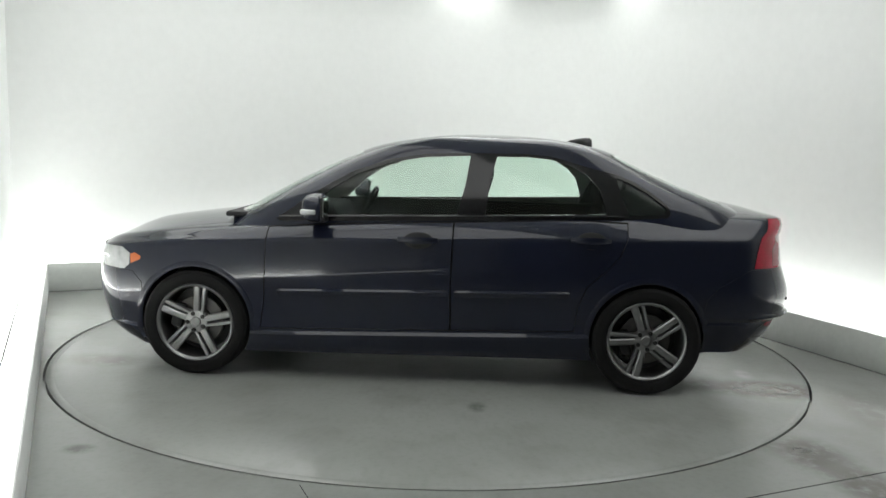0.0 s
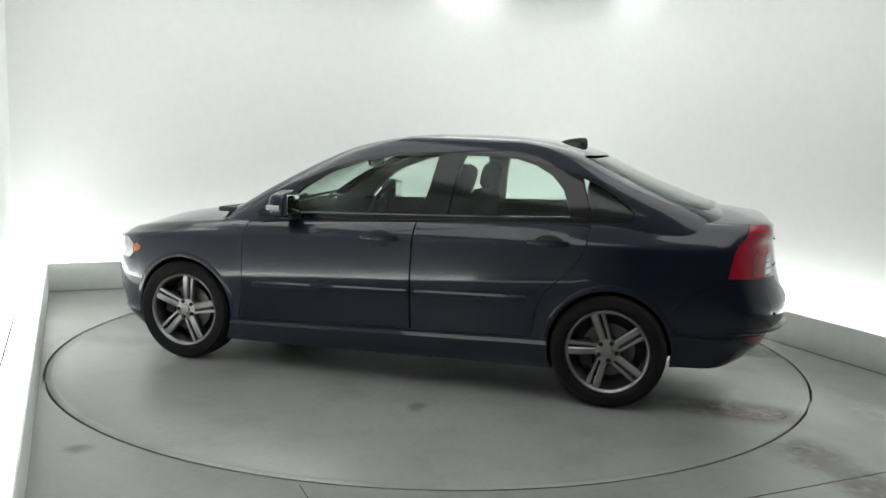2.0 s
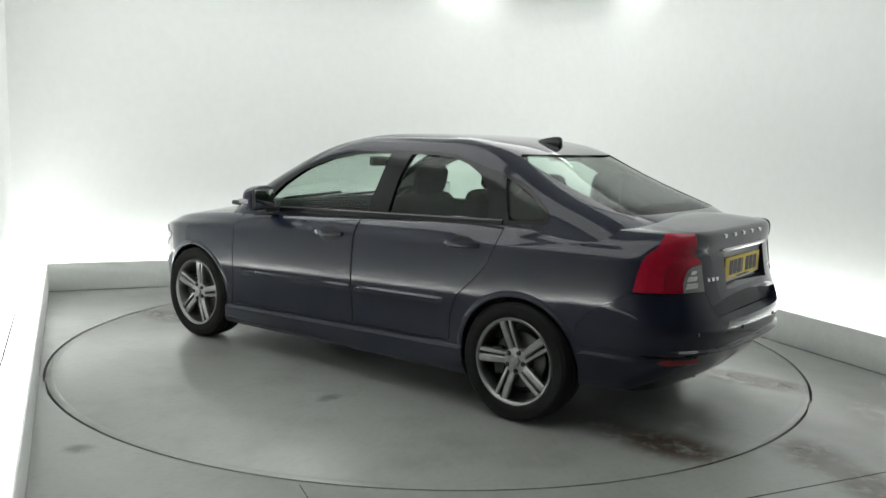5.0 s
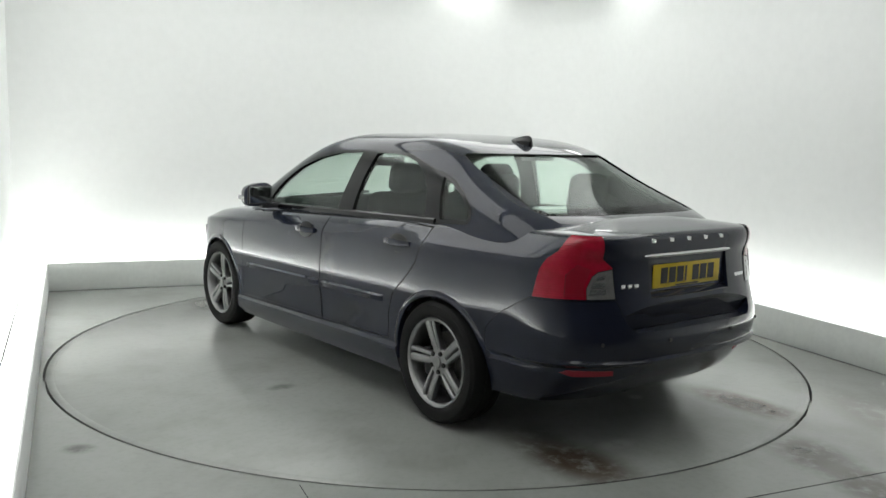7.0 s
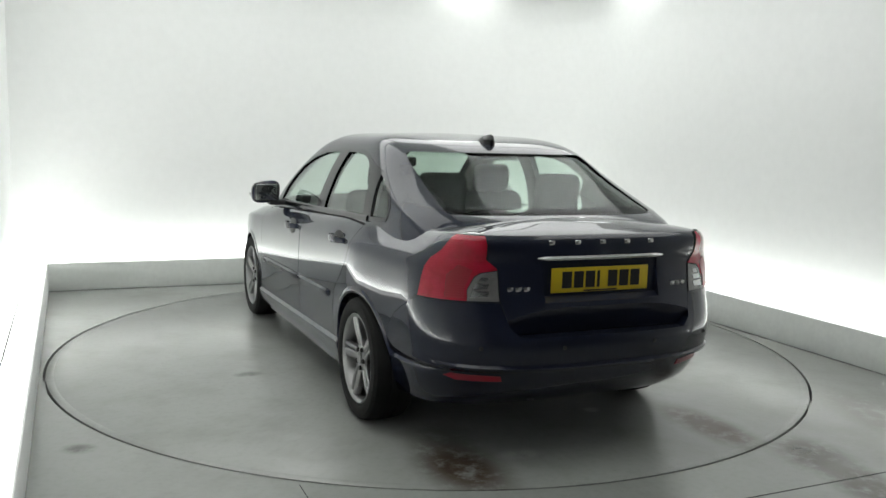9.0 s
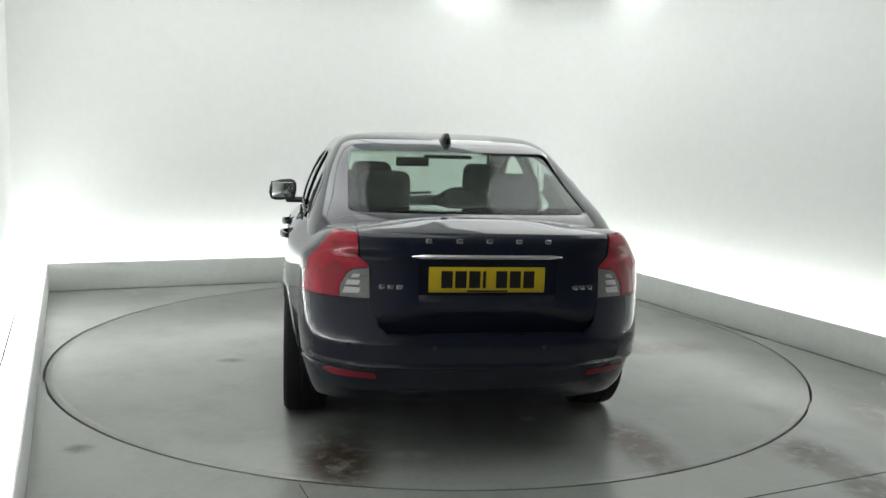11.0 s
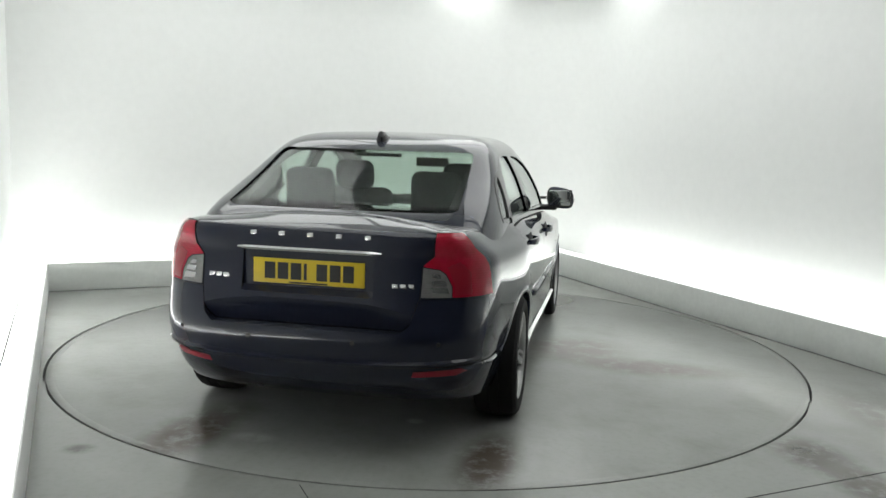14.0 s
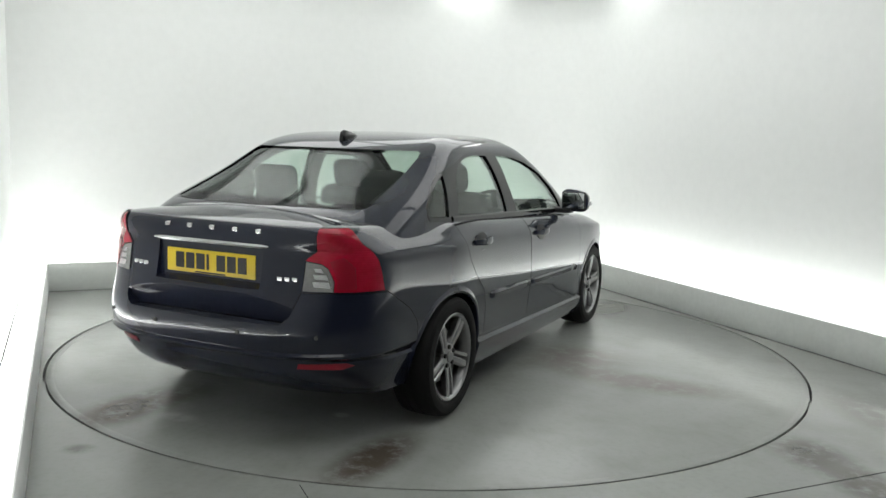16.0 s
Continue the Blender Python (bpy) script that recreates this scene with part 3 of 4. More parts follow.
def car_shell():
    holes = [("DIFFERENCE", wheel_hole(x, s), M_BLACK) for x in (1.32, -1.32) for s in (1, -1)]
    cavity = cabin_solid(0.035, 0.34)
    solid = body_solid()
    ops = [("DIFFERENCE", cavity, M_TRIM)] + holes
    for s in (1, -1):
        a, b = sorted((s * 0.79, s * 1.1))
        for poly in (FRONT_DOOR, REAR_DOOR):
            ops.append(("DIFFERENCE", prism(grow(poly, 0.003), "Y", a, b), M_GAP))
    ops.append(("DIFFERENCE", prism(grow(LID, 0.003), "X", -2.5, -1.767), M_GAP))
    ops.append(("DIFFERENCE", prism(grow(REAR_BUMPER, 0.002), "Y", -1.1, 1.1), M_GAP))
    ops.append(("DIFFERENCE", prism(grow(FRONT_BUMPER, 0.002), "Y", -1.1, 1.1), M_GAP))
    ops.append(("DIFFERENCE", prism(grow(BONNET, 0.003), "Z", 0.62, 1.3), M_GAP))
    put_cut("body", carve(solid, M_PAINT, ops), CAR, "navy metallic body sides and wings")
    # doors
    for s in (1, -1):
        a, b = sorted((s * 0.80, s * 1.1))
        for poly, hx, hz in ((FRONT_DOOR, 0.014, 0.858), (REAR_DOOR, -0.971, 0.89)):
            door = put_cut("door", carve(body_solid(), M_PAINT, [("INTERSECT", prism(grow(poly, -0.002), "Y", a, b), M_GAP)]), CAR)
            handle(door, hx, s, hz)
            x0, x1 = (0.83, -0.165) if poly is FRONT_DOOR else (-0.205, -0.865)
            moulding(door, x0, x1, s)
    lid_ops = [("INTERSECT", prism(LID, "X", -2.5, -1.77), M_GAP),
               ("DIFFERENCE", prism([(-2.5, 0.55), (-2.172, 0.55), (-2.176, 0.61), (-2.184, 0.645), (-2.194, 0.675), (-2.205, 0.70), (-2.214, 0.722), (-2.5, 0.728)], "Y", -0.8, 0.8), M_PAINT),
               ("DIFFERENCE", prism([(-2.5, 0.930), (-2.156, 0.930), (-2.162, 0.765), (-2.200, 0.742), (-2.5, 0.735)], "Y", -0.305, 0.305), M_PAINT)]
    lid = put_cut("boot_lid", carve(body_solid(), M_PAINT, lid_ops), CAR, "navy boot lid with a recess for the plate")
    boot_fittings(lid)
    bumper = put_cut("rear_bumper", carve(body_solid(), M_PAINT, [("INTERSECT", prism(REAR_BUMPER, "Y", -1.1, 1.1), M_GAP), ("DIFFERENCE", prism(grow(LID, 0.003), "X", -2.5, -1.767), M_PAINT)] + [("DIFFERENCE", wheel_hole(-1.32, s), M_BLACK) for s in (1, -1)]), CAR)
    for s in (1, -1):
        put_cut("reflector", carve(body_solid(0.003), M_DEEPRED, [("INTERSECT", prism([(s * 0.475, 0.388), (s * 0.485, 0.414), (s * 0.68, 0.424), (s * 0.705, 0.410), (s * 0.66, 0.392)], "X", -2.5, -1.95), M_DEEPRED)]), bumper, "red strip reflector")
    for y in (-0.60, -0.24, 0.24, 0.60):
        m = Matrix.Translation((rear_x(y, 0.555), y, 0.555))
        dot = lathe([(0.001, -0.002), (0.009, -0.002), (0.010, 0.004), (0.001, 0.004)], 16)
        dot.transform(m @ Matrix.Rotation(radians(90), 4, "Z"))
        part("parking_sensor", dot, M_BLACK, bumper, "small dark parking sensor")
    put_cut("front_bumper", carve(body_solid(), M_PAINT, [("INTERSECT", prism(FRONT_BUMPER, "Y", -1.1, 1.1), M_GAP)] + [("DIFFERENCE", wheel_hole(1.32, s), M_BLACK) for s in (1, -1)]), CAR)
    put_cut("bonnet", carve(body_solid(), M_PAINT, [("INTERSECT", prism(BONNET, "Z", 0.625, 1.3), M_GAP), ("DIFFERENCE", cabin_solid(0.035, 0.34), M_TRIM)]), CAR)
    # lamps, cut on one side and mirrored to the other
    def rear(poly):
        return ("INTERSECT", prism([(-y, z) for y, z in poly], "X", -2.5, -1.7), M_GAP)
    def side(poly):
        return ("INTERSECT", prism(poly, "Y", -1.1, -0.3), M_GAP)
    lamps = both("tail_light", body_solid(0.005), M_RED, [side(TAIL_SIDE), rear([(0.645, 0.70), (0.640, 0.80), (0.612, 0.855), (0.585, 0.874), (0.516, 0.885), (0.52, 0.893), (0.562, 0.93), (0.57, 1.1), (1.1, 1.1), (1.1, 0.70)])], (CAR, CAR), "red wraparound tail light")
    both("clear_lens", body_solid(0.004), M_CLEAR, [side(TAIL_SIDE), rear([(0.512, 0.70), (0.516, 0.881), (0.583, 0.870), (0.609, 0.852), (0.637, 0.799), (0.642, 0.70)])], lamps, "clear reversing lens")
    both("brake_lens", body_solid(0.0065), M_DEEPRED, [side(TAIL_SIDE), rear([(0.652, 0.762), (0.650, 0.805), (0.615, 0.884), (0.665, 0.905), (0.71, 0.86), (0.72, 0.762)])], lamps, "deep red brake lens")
    for z0, z1, yo in ((0.768, 0.795, 0.630), (0.803, 0.826, 0.618), (0.834, 0.853, 0.595)):
        both("lamp_reflector", body_solid(0.0055), M_CHROME, [rear([(0.560, z0 + 0.004), (0.552, z1), (yo - 0.012, z1), (yo, z0)])], lamps, "bright reflector step")
    heads = both("headlight", body_solid(0.004), M_HEAD, [side([(1.735, 0.705), (1.74, 0.64), (1.78, 0.607), (2.3, 0.60), (2.3, 0.70), (2.0, 0.727), (1.80, 0.738)])], (CAR, CAR), "clear headlight wrapped round the nose")
    both("indicator", body_solid(0.004), M_AMBER, [side([(1.655, 0.695), (1.66, 0.675), (1.73, 0.645), (1.732, 0.70), (1.70, 0.712)])], heads, "amber indicator")


def surface_y(z):
    return smooth_table(WIDTH, z) - (0.004 if z > 0.84 else 0)


def handle(door, x, s, z):
    y = surface_y(z)
    cup = lathe([(0.002, -0.004), (0.066, -0.002), (0.074, 0.003), (0.066, 0.005)], 28)
    cup.transform(Matrix.Translation((x - 0.005, s * y, z - 0.004)) @ Matrix.Diagonal((1.15, s, 0.66, 1)))
    for v in cup.verts:
        v.co.y = s * (surface_y(v.co.z) + abs(v.co.y) - y)
    part("handle_cup", cup, M_BLACK, door, "dark handle recess")
    bm = bmesh.new()
    rows = []
    for i in range(9):
        t = i / 8
        px, py = x + 0.115 - 0.23 * t, y + 0.006 + 0.036 * math.sin(math.pi * t) ** 0.6
        h = 0.013 + 0.006 * math.sin(math.pi * t)
        rows.append([bm.verts.new((px, s * (py + dy), z + dz)) for dy, dz in ((-0.008, -h), (0.006, -h), (0.011, 0.0), (0.006, h), (-0.008, h))])
    for a, b in zip(rows, rows[1:]):
        for k in range(5):
            bm.faces.new((a[k], a[(k + 1) % 5], b[(k + 1) % 5], b[k]))
    bm.faces.new(rows[0]), bm.faces.new(rows[-1])
    part("handle", bm, M_PAINT, door)


def moulding(door, x0, x1, s):
    bm = bmesh.new()
    rows = []
    n = 8
    for i in range(n + 1):
        x = x0 + (x1 - x0) * min(1.0, max(0.0, (i - 0.8) / (n - 1.6) if 0 < i < n else i / n))
        low = 0.0 if 0 < i < n else 0.013
        z = 0.524 + (0.82 - x) * 0.029
        h = 0.019
        rows.append([bm.verts.new((x, s * (surface_y(z + dz) + dy - low), z + dz)) for dy, dz in ((-0.006, -h), (0.012, -h), (0.018, 0.008), (0.005, h), (-0.006, h))])
    for a, b in zip(rows, rows[1:]):
        for k in range(5):
            bm.faces.new((a[k], a[(k + 1) % 5], b[(k + 1) % 5], b[k]))
    bm.faces.new(rows[0]), bm.faces.new(rows[-1])
    part("side_moulding", bm, M_PAINT, door)


def boot_fittings(lid):
    x = -2.160
    plate = part("number_plate", box(x - 0.006, x, -0.26, 0.26, 0.777, 0.889, None, 0.003), M_YELLOW, lid, "yellow reflective number plate")
    y = 0.205
    for i in range(7):
        wide = 0.014 if i == 3 else 0.050
        part("plate_bar", box(x - 0.0075, x - 0.005, y - wide, y, 0.797, 0.872), M_INK, plate, "black bar")
        y -= wide + (0.045 if i == 3 else 0.0115)
    part("plate_line", box(x - 0.0075, x - 0.005, -0.09, 0.09, 0.780, 0.787), M_INK, plate, "small dark bar")
    rows, strip = [], bmesh.new()
    for i in range(17):
        y = 0.335 - 0.67 * i / 16
        sx = rear_x(y, 0.934)
        h = 0.009 if 0 < i < 16 else 0.004
        rows.append([strip.verts.new((sx + dx, y, 0.934 + dz)) for dx, dz in ((0.012, -h), (-0.006, -h), (-0.011, 0.0), (-0.006, h), (0.012, h))])
    for p, q in zip(rows, rows[1:]):
        for k in range(5):
            strip.faces.new((p[k], p[(k + 1) % 5], q[(k + 1) % 5], q[k]))
    strip.faces.new(rows[0]), strip.faces.new(rows[-1])
    part("chrome_strip", strip, M_CHROME, lid, "chrome strip over the plate")
    # emblem blocks along the lid's top
    for i, y in enumerate((0.262, 0.128, -0.005, -0.138, -0.270)):
        sx = rear_x(y, 1.0)
        part("emblem", box(sx - 0.004, sx + 0.012, y - 0.015, y + 0.015, 0.990, 1.010, None, 0.004), M_CHROME, lid, "small chrome emblem")
    for y0, y1, z in ((0.475, 0.365, 0.802), (-0.385, -0.49, 0.798)):
        n = 3
        for i in range(n):
            a, b = y0 + (y1 - y0) * i / n, y0 + (y1 - y0) * (i + 0.8) / n
            sx = rear_x((a + b) / 2, z)
            part("badge", box(sx - 0.004, sx + 0.01, b, a, z - 0.010, z + 0.010, None, 0.003), M_CHROME, lid, "small chrome badge")


def arch_lip(x, s):
    bm = bmesh.new()
    rows = []
    n = 30
    for i in range(n + 1):
        a = radians(-10 + (182 if x < 0 else 200) * i / n)
        low = max(0.0, 0.014 * (1 - min(i, n - i) / 3))
        ring = []
        for r, y in ((0.330, -0.03), (0.330, 0.003), (0.335, 0.006), (0.344, 0.006), (0.356, 0.003), (0.372, -0.004)):
            z = 0.322 + r * math.sin(a)
            px = x + r * math.cos(a)
            ring.append(bm.verts.new((px, s * (smooth_table(WIDTH, z) * taper(px) + y - low), z)))
        rows.append(ring)
    for a, b in zip(rows, rows[1:]):
        for k in range(6):
            bm.faces.new((a[k], a[(k + 1) % 6], b[(k + 1) % 6], b[k]))
    bm.faces.new(rows[0]), bm.faces.new(rows[-1])
    part("arch_lip", bm, M_PAINT, CAR, smooth=50)


def greenhouse():
    ops = [("DIFFERENCE", cabin_solid(0.035, 0.34), M_LINING)]
    for poly in (FRONT_PANE, REAR_PANE, QUARTER_PANE):
        ops.append(("DIFFERENCE", prism(poly, "Y", -1.0, 1.0), M_GLOSS))
    ops.append(("DIFFERENCE", prism(REAR_SCREEN, "X", -2.3, -0.86), M_GLOSS))
    ops.append(("DIFFERENCE", prism(WINDSCREEN, "X", 0.15, 1.6), M_GLOSS))
    put_cut("roof", carve(cabin_solid(), M_PAINT, ops), CAR, "navy roof and window pillars")
    def pane(name, poly, axis, a, b, label="", glass=M_GLASS):
        me = carve(cabin_solid(0.007), glass, [("DIFFERENCE", cabin_solid(0.012), glass), ("INTERSECT", prism(grow(poly, -0.0015), axis, a, b), glass)])
        g = put_cut(name, me, CAR, label, 40)
        return g
    for s in (1, -1):
        a, b = sorted((s * 0.35, s * 1.0))
        for poly in (FRONT_PANE, REAR_PANE, QUARTER_PANE):
            pane("side_window", poly, "Y", a, b, "tinted side glass")
        # black surround of the side windows, with the pillars between them
        me = carve(cabin_solid(-0.002), M_GLOSS, [("DIFFERENCE", cabin_solid(0.006), M_GLOSS), ("INTERSECT", prism(SURROUND, "Y", a, b), M_GLOSS)] + [("DIFFERENCE", prism(poly, "Y", a, b), M_GLOSS) for poly in (FRONT_PANE, REAR_PANE, QUARTER_PANE)])
        put_cut("window_surround", me, CAR, "gloss black window surround", 40)
        belt = bmesh.new()
        rows = []
        for i in range(25):
            x = 0.84 - 2.0 * i / 24
            z = 0.956 + (0.7 - x) * 0.0335
            yy = smooth_table(G_W, z)
            rows.append([belt.verts.new((x, s * (yy + dy), z + dz)) for dy, dz in ((-0.01, -0.02), (0.012, -0.02), (0.010, 0.004), (0.003, 0.012), (-0.01, 0.012))])
        for p, q in zip(rows, rows[1:]):
            for k in range(5):
                belt.faces.new((p[k], p[(k + 1) % 5], q[(k + 1) % 5], q[k]))
        belt.faces.new(rows[0]), belt.faces.new(rows[-1])
        part("belt_trim", belt, M_GLOSS, CAR, "black window sill trim")
    pane("rear_window", REAR_SCREEN, "X", -2.3, -0.9, "heated rear window glass", M_SCREEN)
    pane("windscreen", WINDSCREEN, "X", 0.15, 1.6, "windscreen glass")


def wheel(x, s, twist):
    # s: side of the car; outer face looks along +y before mirroring
    m = Matrix.Translation((x, s * 0.772, 0.316)) @ Matrix.Diagonal((1, s, 1, 1)) @ Matrix.Rotation(radians(twist), 4, "Y")
    def add(name, bm, mat, parent, label="", smooth=35):
        bm.transform(m)
        return part(name, bm, mat, parent, label, smooth)
    rim = add("wheel", lathe([(0.205, -0.095), (0.222, -0.098), (0.212, -0.07), (0.205, 0.0), (0.212, 0.07), (0.222, 0.088), (0.231, 0.098), (0.226, 0.103), (0.216, 0.098), (0.208, 0.085), (0.200, 0.0), (0.198, -0.09)], 56), M_RIM, CAR, "dark silver alloy wheel")
    # open the barrel: the lathe's end caps are taken out
    me = rim.data
    b = bmesh.new()
    b.from_mesh(me)
    bmesh.ops.delete(b, geom=[f for f in b.faces if len(f.verts) > 8], context="FACES")
    b.to_mesh(me)
    b.free()
    tyre = lathe([(0.222, -0.096), (0.235, -0.106), (0.262, -0.112), (0.292, -0.108), (0.308, -0.094), (0.3135, -0.075), (0.3155, -0.03), (0.311, -0.028), (0.311, -0.022), (0.316, -0.020), (0.316, 0.020), (0.311, 0.022), (0.311, 0.028), (0.3155, 0.03), (0.3135, 0.075), (0.308, 0.094), (0.292, 0.108), (0.262, 0.112), (0.240, 0.107), (0.231, 0.099)], 64)
    bmesh.ops.delete(tyre, geom=[f for f in tyre.faces if len(f.verts) > 8], context="FACES")
    add("tyre", tyre, M_TYRE, rim, "worn black rubber tyre", 30)
    add("brake_disc", lathe([(0.06, 0.0), (0.145, 0.0), (0.148, 0.004), (0.148, 0.018), (0.145, 0.022), (0.08, 0.022), (0.075, 0.035), (0.03, 0.035)], 40), M_DISC, rim, "grey steel brake disc")
    cal = box(0.085, 0.155, 0.015, 0.055, -0.075, 0.075, None, 0.015)
    add("brake_caliper", cal, M_BLACK, rim)
    add("backplate", lathe([(0.02, -0.05), (0.19, -0.05), (0.19, -0.04), (0.02, -0.04)], 40), M_BLACK, rim)
    add("hub", lathe([(0.01, 0.03), (0.068, 0.03), (0.072, 0.066), (0.066, 0.076), (0.034, 0.080), (0.01, 0.080)], 32), M_RIM, rim)
    cap = add("hub_cap", lathe([(0.005, 0.07), (0.030, 0.07), (0.031, 0.085), (0.027, 0.089), (0.005, 0.090)], 24), M_RIM, rim, "silver hub cap with a dark blue centre")
    for i in range(5):
        base = radians(90 + 72 * i)
        bolt = lathe([(0.002, 0.06), (0.0125, 0.06), (0.0125, 0.084), (0.010, 0.087), (0.002, 0.087)], 10)
        bolt.transform(Matrix.Rotation(-base + radians(36), 4, "Y") @ Matrix.Translation((0.051, 0, 0)))
        add("wheel_bolt", bolt, M_INK, rim, "dark wheel bolt")
        for k, (off, wide) in enumerate(((-0.016, 0.0165), (0.032, 0.0085))):
            bm = bmesh.new()
            rows = []
            for j in range(7):
                t = j / 6
                r = 0.045 + 0.175 * t
                c = off * (0.75 + 0.25 * t) - 0.030 * t
                hw = wide * (1.15 - 0.05 * t) + 0.003 * t
                face = 0.073 + 0.020 * math.sin(t * math.pi * 0.55)
                back = face - 0.040 + 0.010 * t
                rows.append([bm.verts.new((r, y, c + z)) for y, z in ((back, -hw), (face - 0.006, -hw), (face, -hw * 0.6), (face, hw * 0.6), (face - 0.006, hw), (back, hw))])
            for p, q in zip(rows, rows[1:]):
                for v in range(6):
                    bm.faces.new((p[v], p[(v + 1) % 6], q[(v + 1) % 6], q[v]))
            bm.faces.new(rows[0]), bm.faces.new(rows[-1])
            bm.transform(Matrix.Rotation(-base, 4, "Y"))
            add("spoke", bm, M_RIM, rim)


def rounded(x0, x1, y0, y1, z0, z1, r, m=None):
    bm = bmesh.new()
    bmesh.ops.create_cube(bm, size=1.0, matrix=Matrix.Translation(((x0 + x1) / 2, (y0 + y1) / 2, (z0 + z1) / 2)) @ Matrix.Diagonal((x1 - x0, y1 - y0, z1 - z0, 1)))
    bmesh.ops.bevel(bm, geom=bm.edges[:], offset=r, segments=4, affect="EDGES", profile=0.5)
    if m is not None:
        bm.transform(m)
    return bm


def mirror(s):
    m = Matrix.Translation((0.575, s * 0.925, 1.028)) @ Matrix.Diagonal((1, s, 1, 1))
    bm = bmesh.new()
    bmesh.ops.create_uvsphere(bm, u_segments=24, v_segments=14, radius=1.0)
    for v in bm.verts:
        p = v.co
        sx, sy, sz = (abs(c) ** 0.62 * (1 if c > 0 else -1) for c in p)
        front = 0.095 if sx > 0 else 0.03
        v.co = (sx * front, sy * 0.098 + (0.0), sz * (0.076 if sy < 0.3 else 0.074) - 0.012 * sy)
    bm.transform(m)
    house = part("door_mirror", bm, M_PAINT, CAR, "navy door mirror with a black base", 60)
    ring = rounded(-0.036, -0.022, -0.088, 0.086, -0.062, 0.062, 0.006, m)
    part("mirror_frame", ring, M_BLACK, house, "black mirror frame")
    part("mirror_glass", rounded(-0.039, -0.034, -0.078, 0.076, -0.053, 0.054, 0.002, m), M_MIRROR, house, "mirror glass")
    part("mirror_foot", rounded(-0.03, 0.07, -0.16, -0.02, -0.092, -0.055, 0.015, m), M_BLACK, house, "black mirror foot")
    lens = rounded(0.0, 0.090, 0.066, 0.102, -0.036, -0.005, 0.010, m)
    part("side_repeater", lens, M_HEAD, house, "clear side repeater")


def seat(x, y, wide):
    cush = part("seat", rounded(x - 0.25, x + 0.27, y - wide / 2, y + wide / 2, 0.42, 0.60, 0.06), M_SEAT, CAR, "dark grey cloth seat", 60)
    lean = Matrix.Translation((x - 0.20, y, 0.52)) @ Matrix.Rotation(radians(-14), 4, "Y")
    part("backrest", rounded(-0.07, 0.07, -wide / 2, wide / 2, 0.0, 0.60, 0.068, lean), M_SEAT, cush, "", 60)
    part("headrest", rounded(-0.055, 0.055, -0.128, 0.128, 0.595, 0.785, 0.054, lean), M_SEAT, cush, "", 60)
    for d in (-0.05, 0.05):
        part("headrest_post", box(-0.006, 0.006, d - 0.006, d + 0.006, 0.58, 0.68, lean), M_CHROME, cush)


def interior():
    seat(0.02, 0.36, 0.50)
    seat(0.02, -0.36, 0.50)
    bench = part("rear_bench", rounded(-1.05, -0.55, -0.64, 0.64, 0.42, 0.58, 0.06), M_SEAT, CAR, "dark grey cloth rear bench", 60)
    lean = Matrix.Translation((-1.02, 0, 0.52)) @ Matrix.Rotation(radians(-22), 4, "Y")
    part("backrest", rounded(-0.08, 0.06, -0.64, 0.64, 0.0, 0.53, 0.06, lean), M_SEAT, bench, "", 60)
    for y in (-0.36, 0.36):
        part("headrest", rounded(-0.055, 0.055, -0.14, 0.14, 0.0, 0.28, 0.054, Matrix.Translation((-1.15, y, 0.98)) @ Matrix.Rotation(radians(-8), 4, "Y")), M_SEAT, bench, "", 60)
    part("parcel_shelf", box(-1.80, -1.20, -0.66, 0.66, 0.985, 1.0), M_TRIM, CAR, "dark parcel shelf")
    part("dashboard", rounded(0.62, 1.05, -0.72, 0.72, 0.60, 0.965, 0.08), M_TRIM, CAR, "dark dashboard", 60)
    for y in (-1, 1):
        part("door_card", box(-1.2, 0.75, *sorted((y * 0.725, y * 0.775)), 0.40, 0.975), M_TRIM, CAR, "dark door lining")
    for y in (-1, 1):
        put_cut("rear_pillar_lining", carve(cabin_solid(0.045), M_TRIM, [("DIFFERENCE", cabin_solid(0.155), M_TRIM), ("INTERSECT", prism([(-1.045, 0.99), (-1.13, 1.15), (-1.18, 1.17), (-1.20, 1.30), (-1.80, 1.30), (-1.80, 0.99)], "Y", *sorted((y * 0.525, y * 1.0))), M_TRIM)]), CAR, "dark rear pillar lining")
    ring = bmesh.new()
    rows = []
    for i in range(32):
        a = 2 * math.pi * i / 32
        rows.append([ring.verts.new(((0.185 + 0.015 * math.cos(b)) * math.cos(a), (0.185 + 0.015 * math.cos(b)) * math.sin(a), 0.015 * math.sin(b))) for b in [math.pi * k / 4 for k in range(8)]])
    for i in range(32):
        p, q = rows[i], rows[(i + 1) % 32]
        for k in range(8):
            ring.faces.new((p[k], p[(k + 1) % 8], q[(k + 1) % 8], q[k]))
    merge(ring, box(-0.18, 0.18, -0.02, 0.02, -0.008, 0.008))
    merge(ring, rounded(-0.06, 0.06, -0.06, 0.06, -0.025, 0.02, 0.01))
    ring.transform(Matrix.Translation((0.50, -0.36, 0.90)) @ Matrix.Rotation(radians(65), 4, "Y"))
    part("steering_wheel", ring, M_TRIM, CAR, "black steering wheel", 60)
    part("rear_view_mirror", rounded(0.36, 0.39, -0.12, 0.12, 1.235, 1.30, 0.012), M_TRIM, CAR, "black rear view mirror")
    part("high_brake_light", rounded(-1.11, -1.04, -0.13, 0.13, 1.325, 1.345, 0.008), M_BLACK, CAR, "slim dark high brake light")


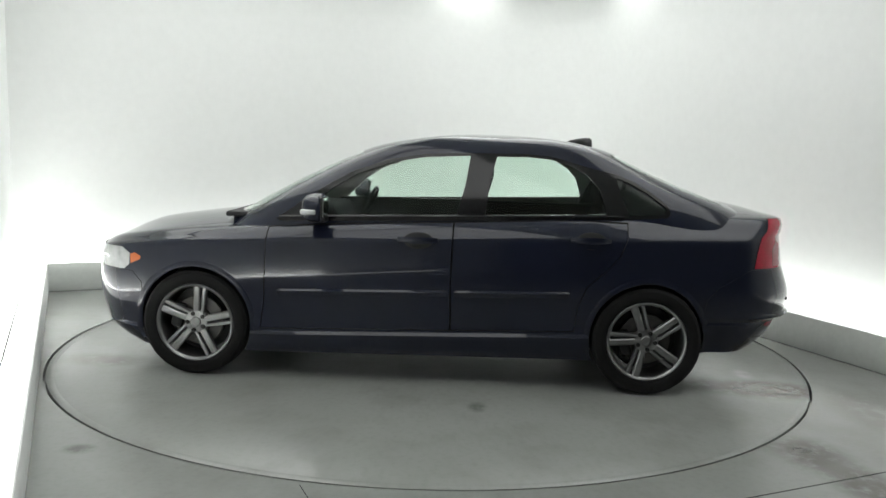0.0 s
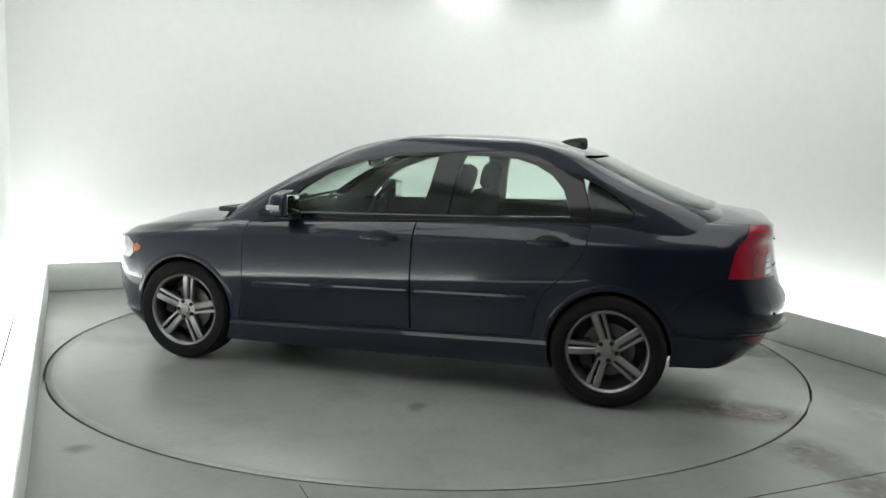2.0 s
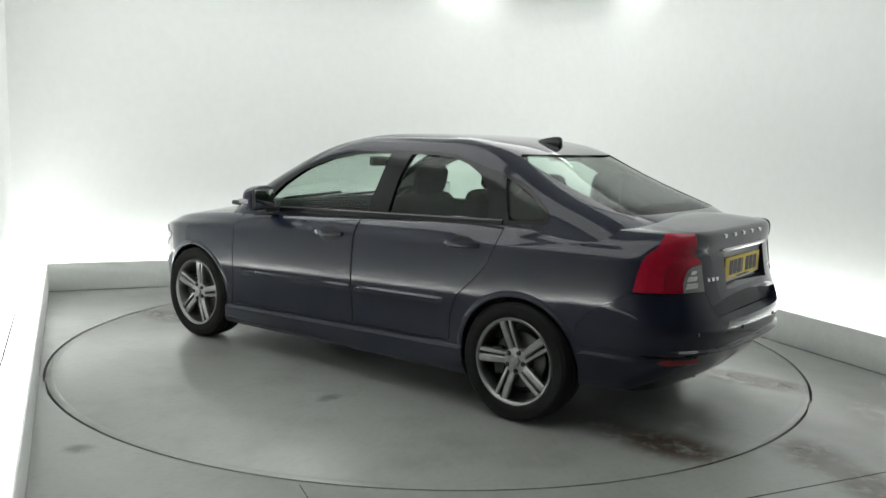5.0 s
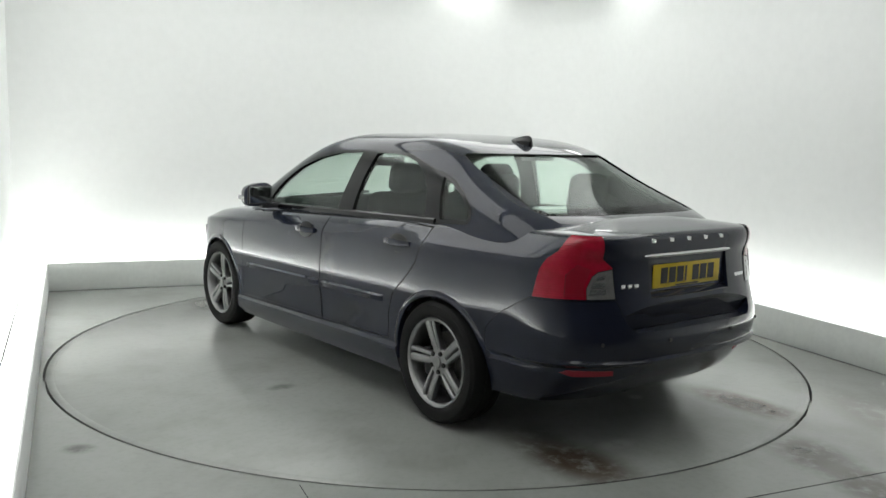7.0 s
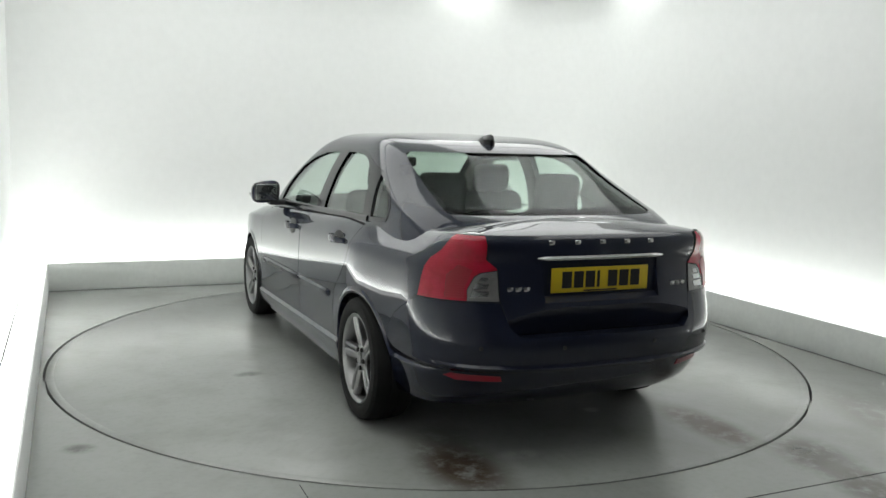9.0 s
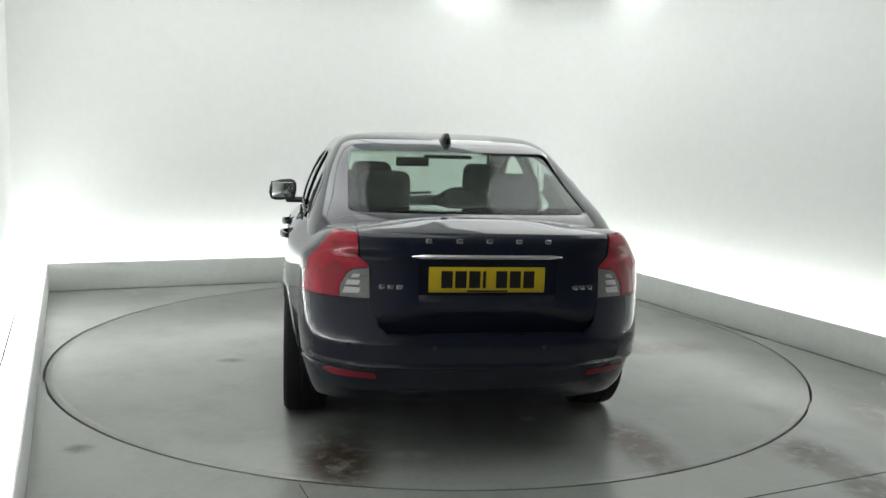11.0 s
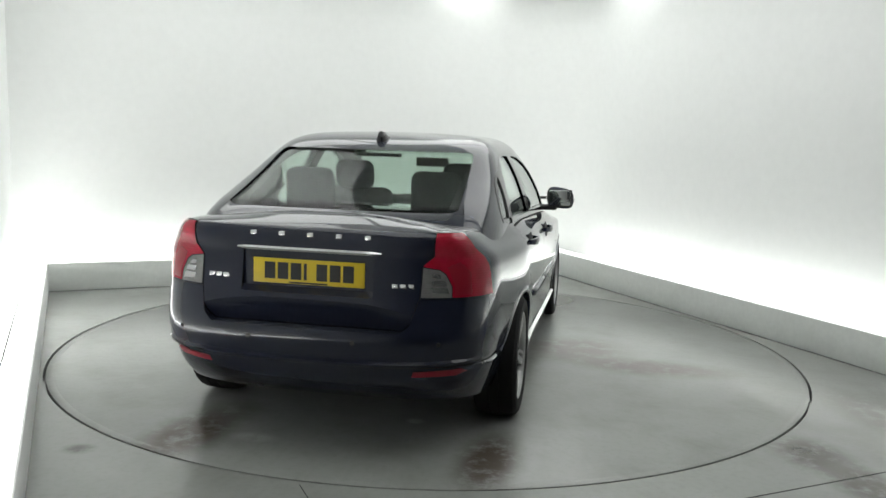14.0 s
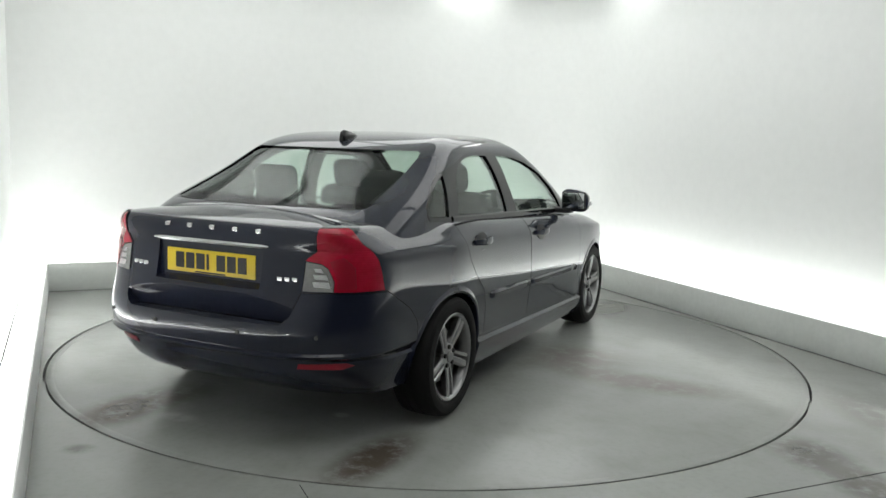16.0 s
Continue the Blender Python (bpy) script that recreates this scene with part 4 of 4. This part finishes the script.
def roof_fin():
    bm = bmesh.new()
    rows = []
    for t, h, w in ((0.0, 0.004, 0.014), (0.2, 0.024, 0.03), (0.45, 0.042, 0.040), (0.7, 0.056, 0.040), (0.88, 0.062, 0.032), (0.97, 0.056, 0.022), (1.0, 0.03, 0.012)):
        x = -0.875 - 0.175 * t
        z = 1.433 - 0.030 * t
        w *= 0.85
        rows.append([bm.verts.new((x, y, z + dz)) for y, dz in ((-w, -0.02), (-w * 0.85, h * 0.4), (-w * 0.45, h * 0.9), (0, h), (w * 0.45, h * 0.9), (w * 0.85, h * 0.4), (w, -0.02))])
    for p, q in zip(rows, rows[1:]):
        for k in range(7):
            bm.faces.new((p[k], p[(k + 1) % 7], q[(k + 1) % 7], q[k]))
    bm.faces.new(rows[0]), bm.faces.new(rows[-1])
    part("roof_aerial", bm, M_GLOSS, CAR, "dark shark fin aerial", 60)


def wipers():
    for y, l in ((0.38, 0.55), (-0.22, 0.5)):
        arm = bmesh.new()
        m = Matrix.Translation((1.10, y, 0.957)) @ Matrix.Rotation(radians(-100), 4, "Z") @ Matrix.Rotation(radians(-4), 4, "Y")
        merge(arm, rounded(0.0, l, -0.012, 0.012, -0.006, 0.012, 0.005))
        merge(arm, rounded(l * 0.25, l * 1.15, 0.014, 0.026, -0.012, 0.010, 0.004))
        merge(arm, rounded(-0.03, 0.04, -0.015, 0.015, -0.03, 0.014, 0.006))
        arm.transform(m)
        part("wiper", arm, M_BLACK, CAR, "black windscreen wiper")
    part("scuttle", rounded(1.02, 1.20, -0.66, 0.66, 0.93, 0.962, 0.012), M_BLACK, CAR, "black plastic scuttle panel")


car_shell()
greenhouse()
for x in (1.32, -1.32):
    for s in (1, -1):
        wheel(x, s, {(1.32, 1): -15, (-1.32, 1): 10, (1.32, -1): 0, (-1.32, -1): 30}[(x, s)])
        arch_lip(x, s)
for s in (1, -1):
    mirror(s)
interior()
roof_fin()
wipers()

pipe = part("exhaust_tip", lathe([(0.022, -0.06), (0.028, -0.06), (0.028, 0.06), (0.022, 0.06)], 20), M_BLACK, CAR, "dark exhaust tip")
pipe.matrix_basis = pose(-1.99, 0.27, 0.282, 0, 0, 90)


def motions():
    # the disc turns clockwise at about seven degrees a second, and the car with it
    turn = [(0.0, 169.89), (2.0, 156.4), (3.5, 146.02), (5.25, 133.6), (7.0, 121.27), (9.0, 107.22), (10.75, 94.8), (12.5, 82.4), (14.5, 68.12), (16.0, 57.72)]
    walk(TABLE, [(t, pose(0, 0, 0, 0, 0, a - 90)) for t, a in turn])
    walk(CAR, [(t, pose(0, 0, 0, 0, 0, a) @ pose(0.015, 0.109, 0)) for t, a in turn])


motions()
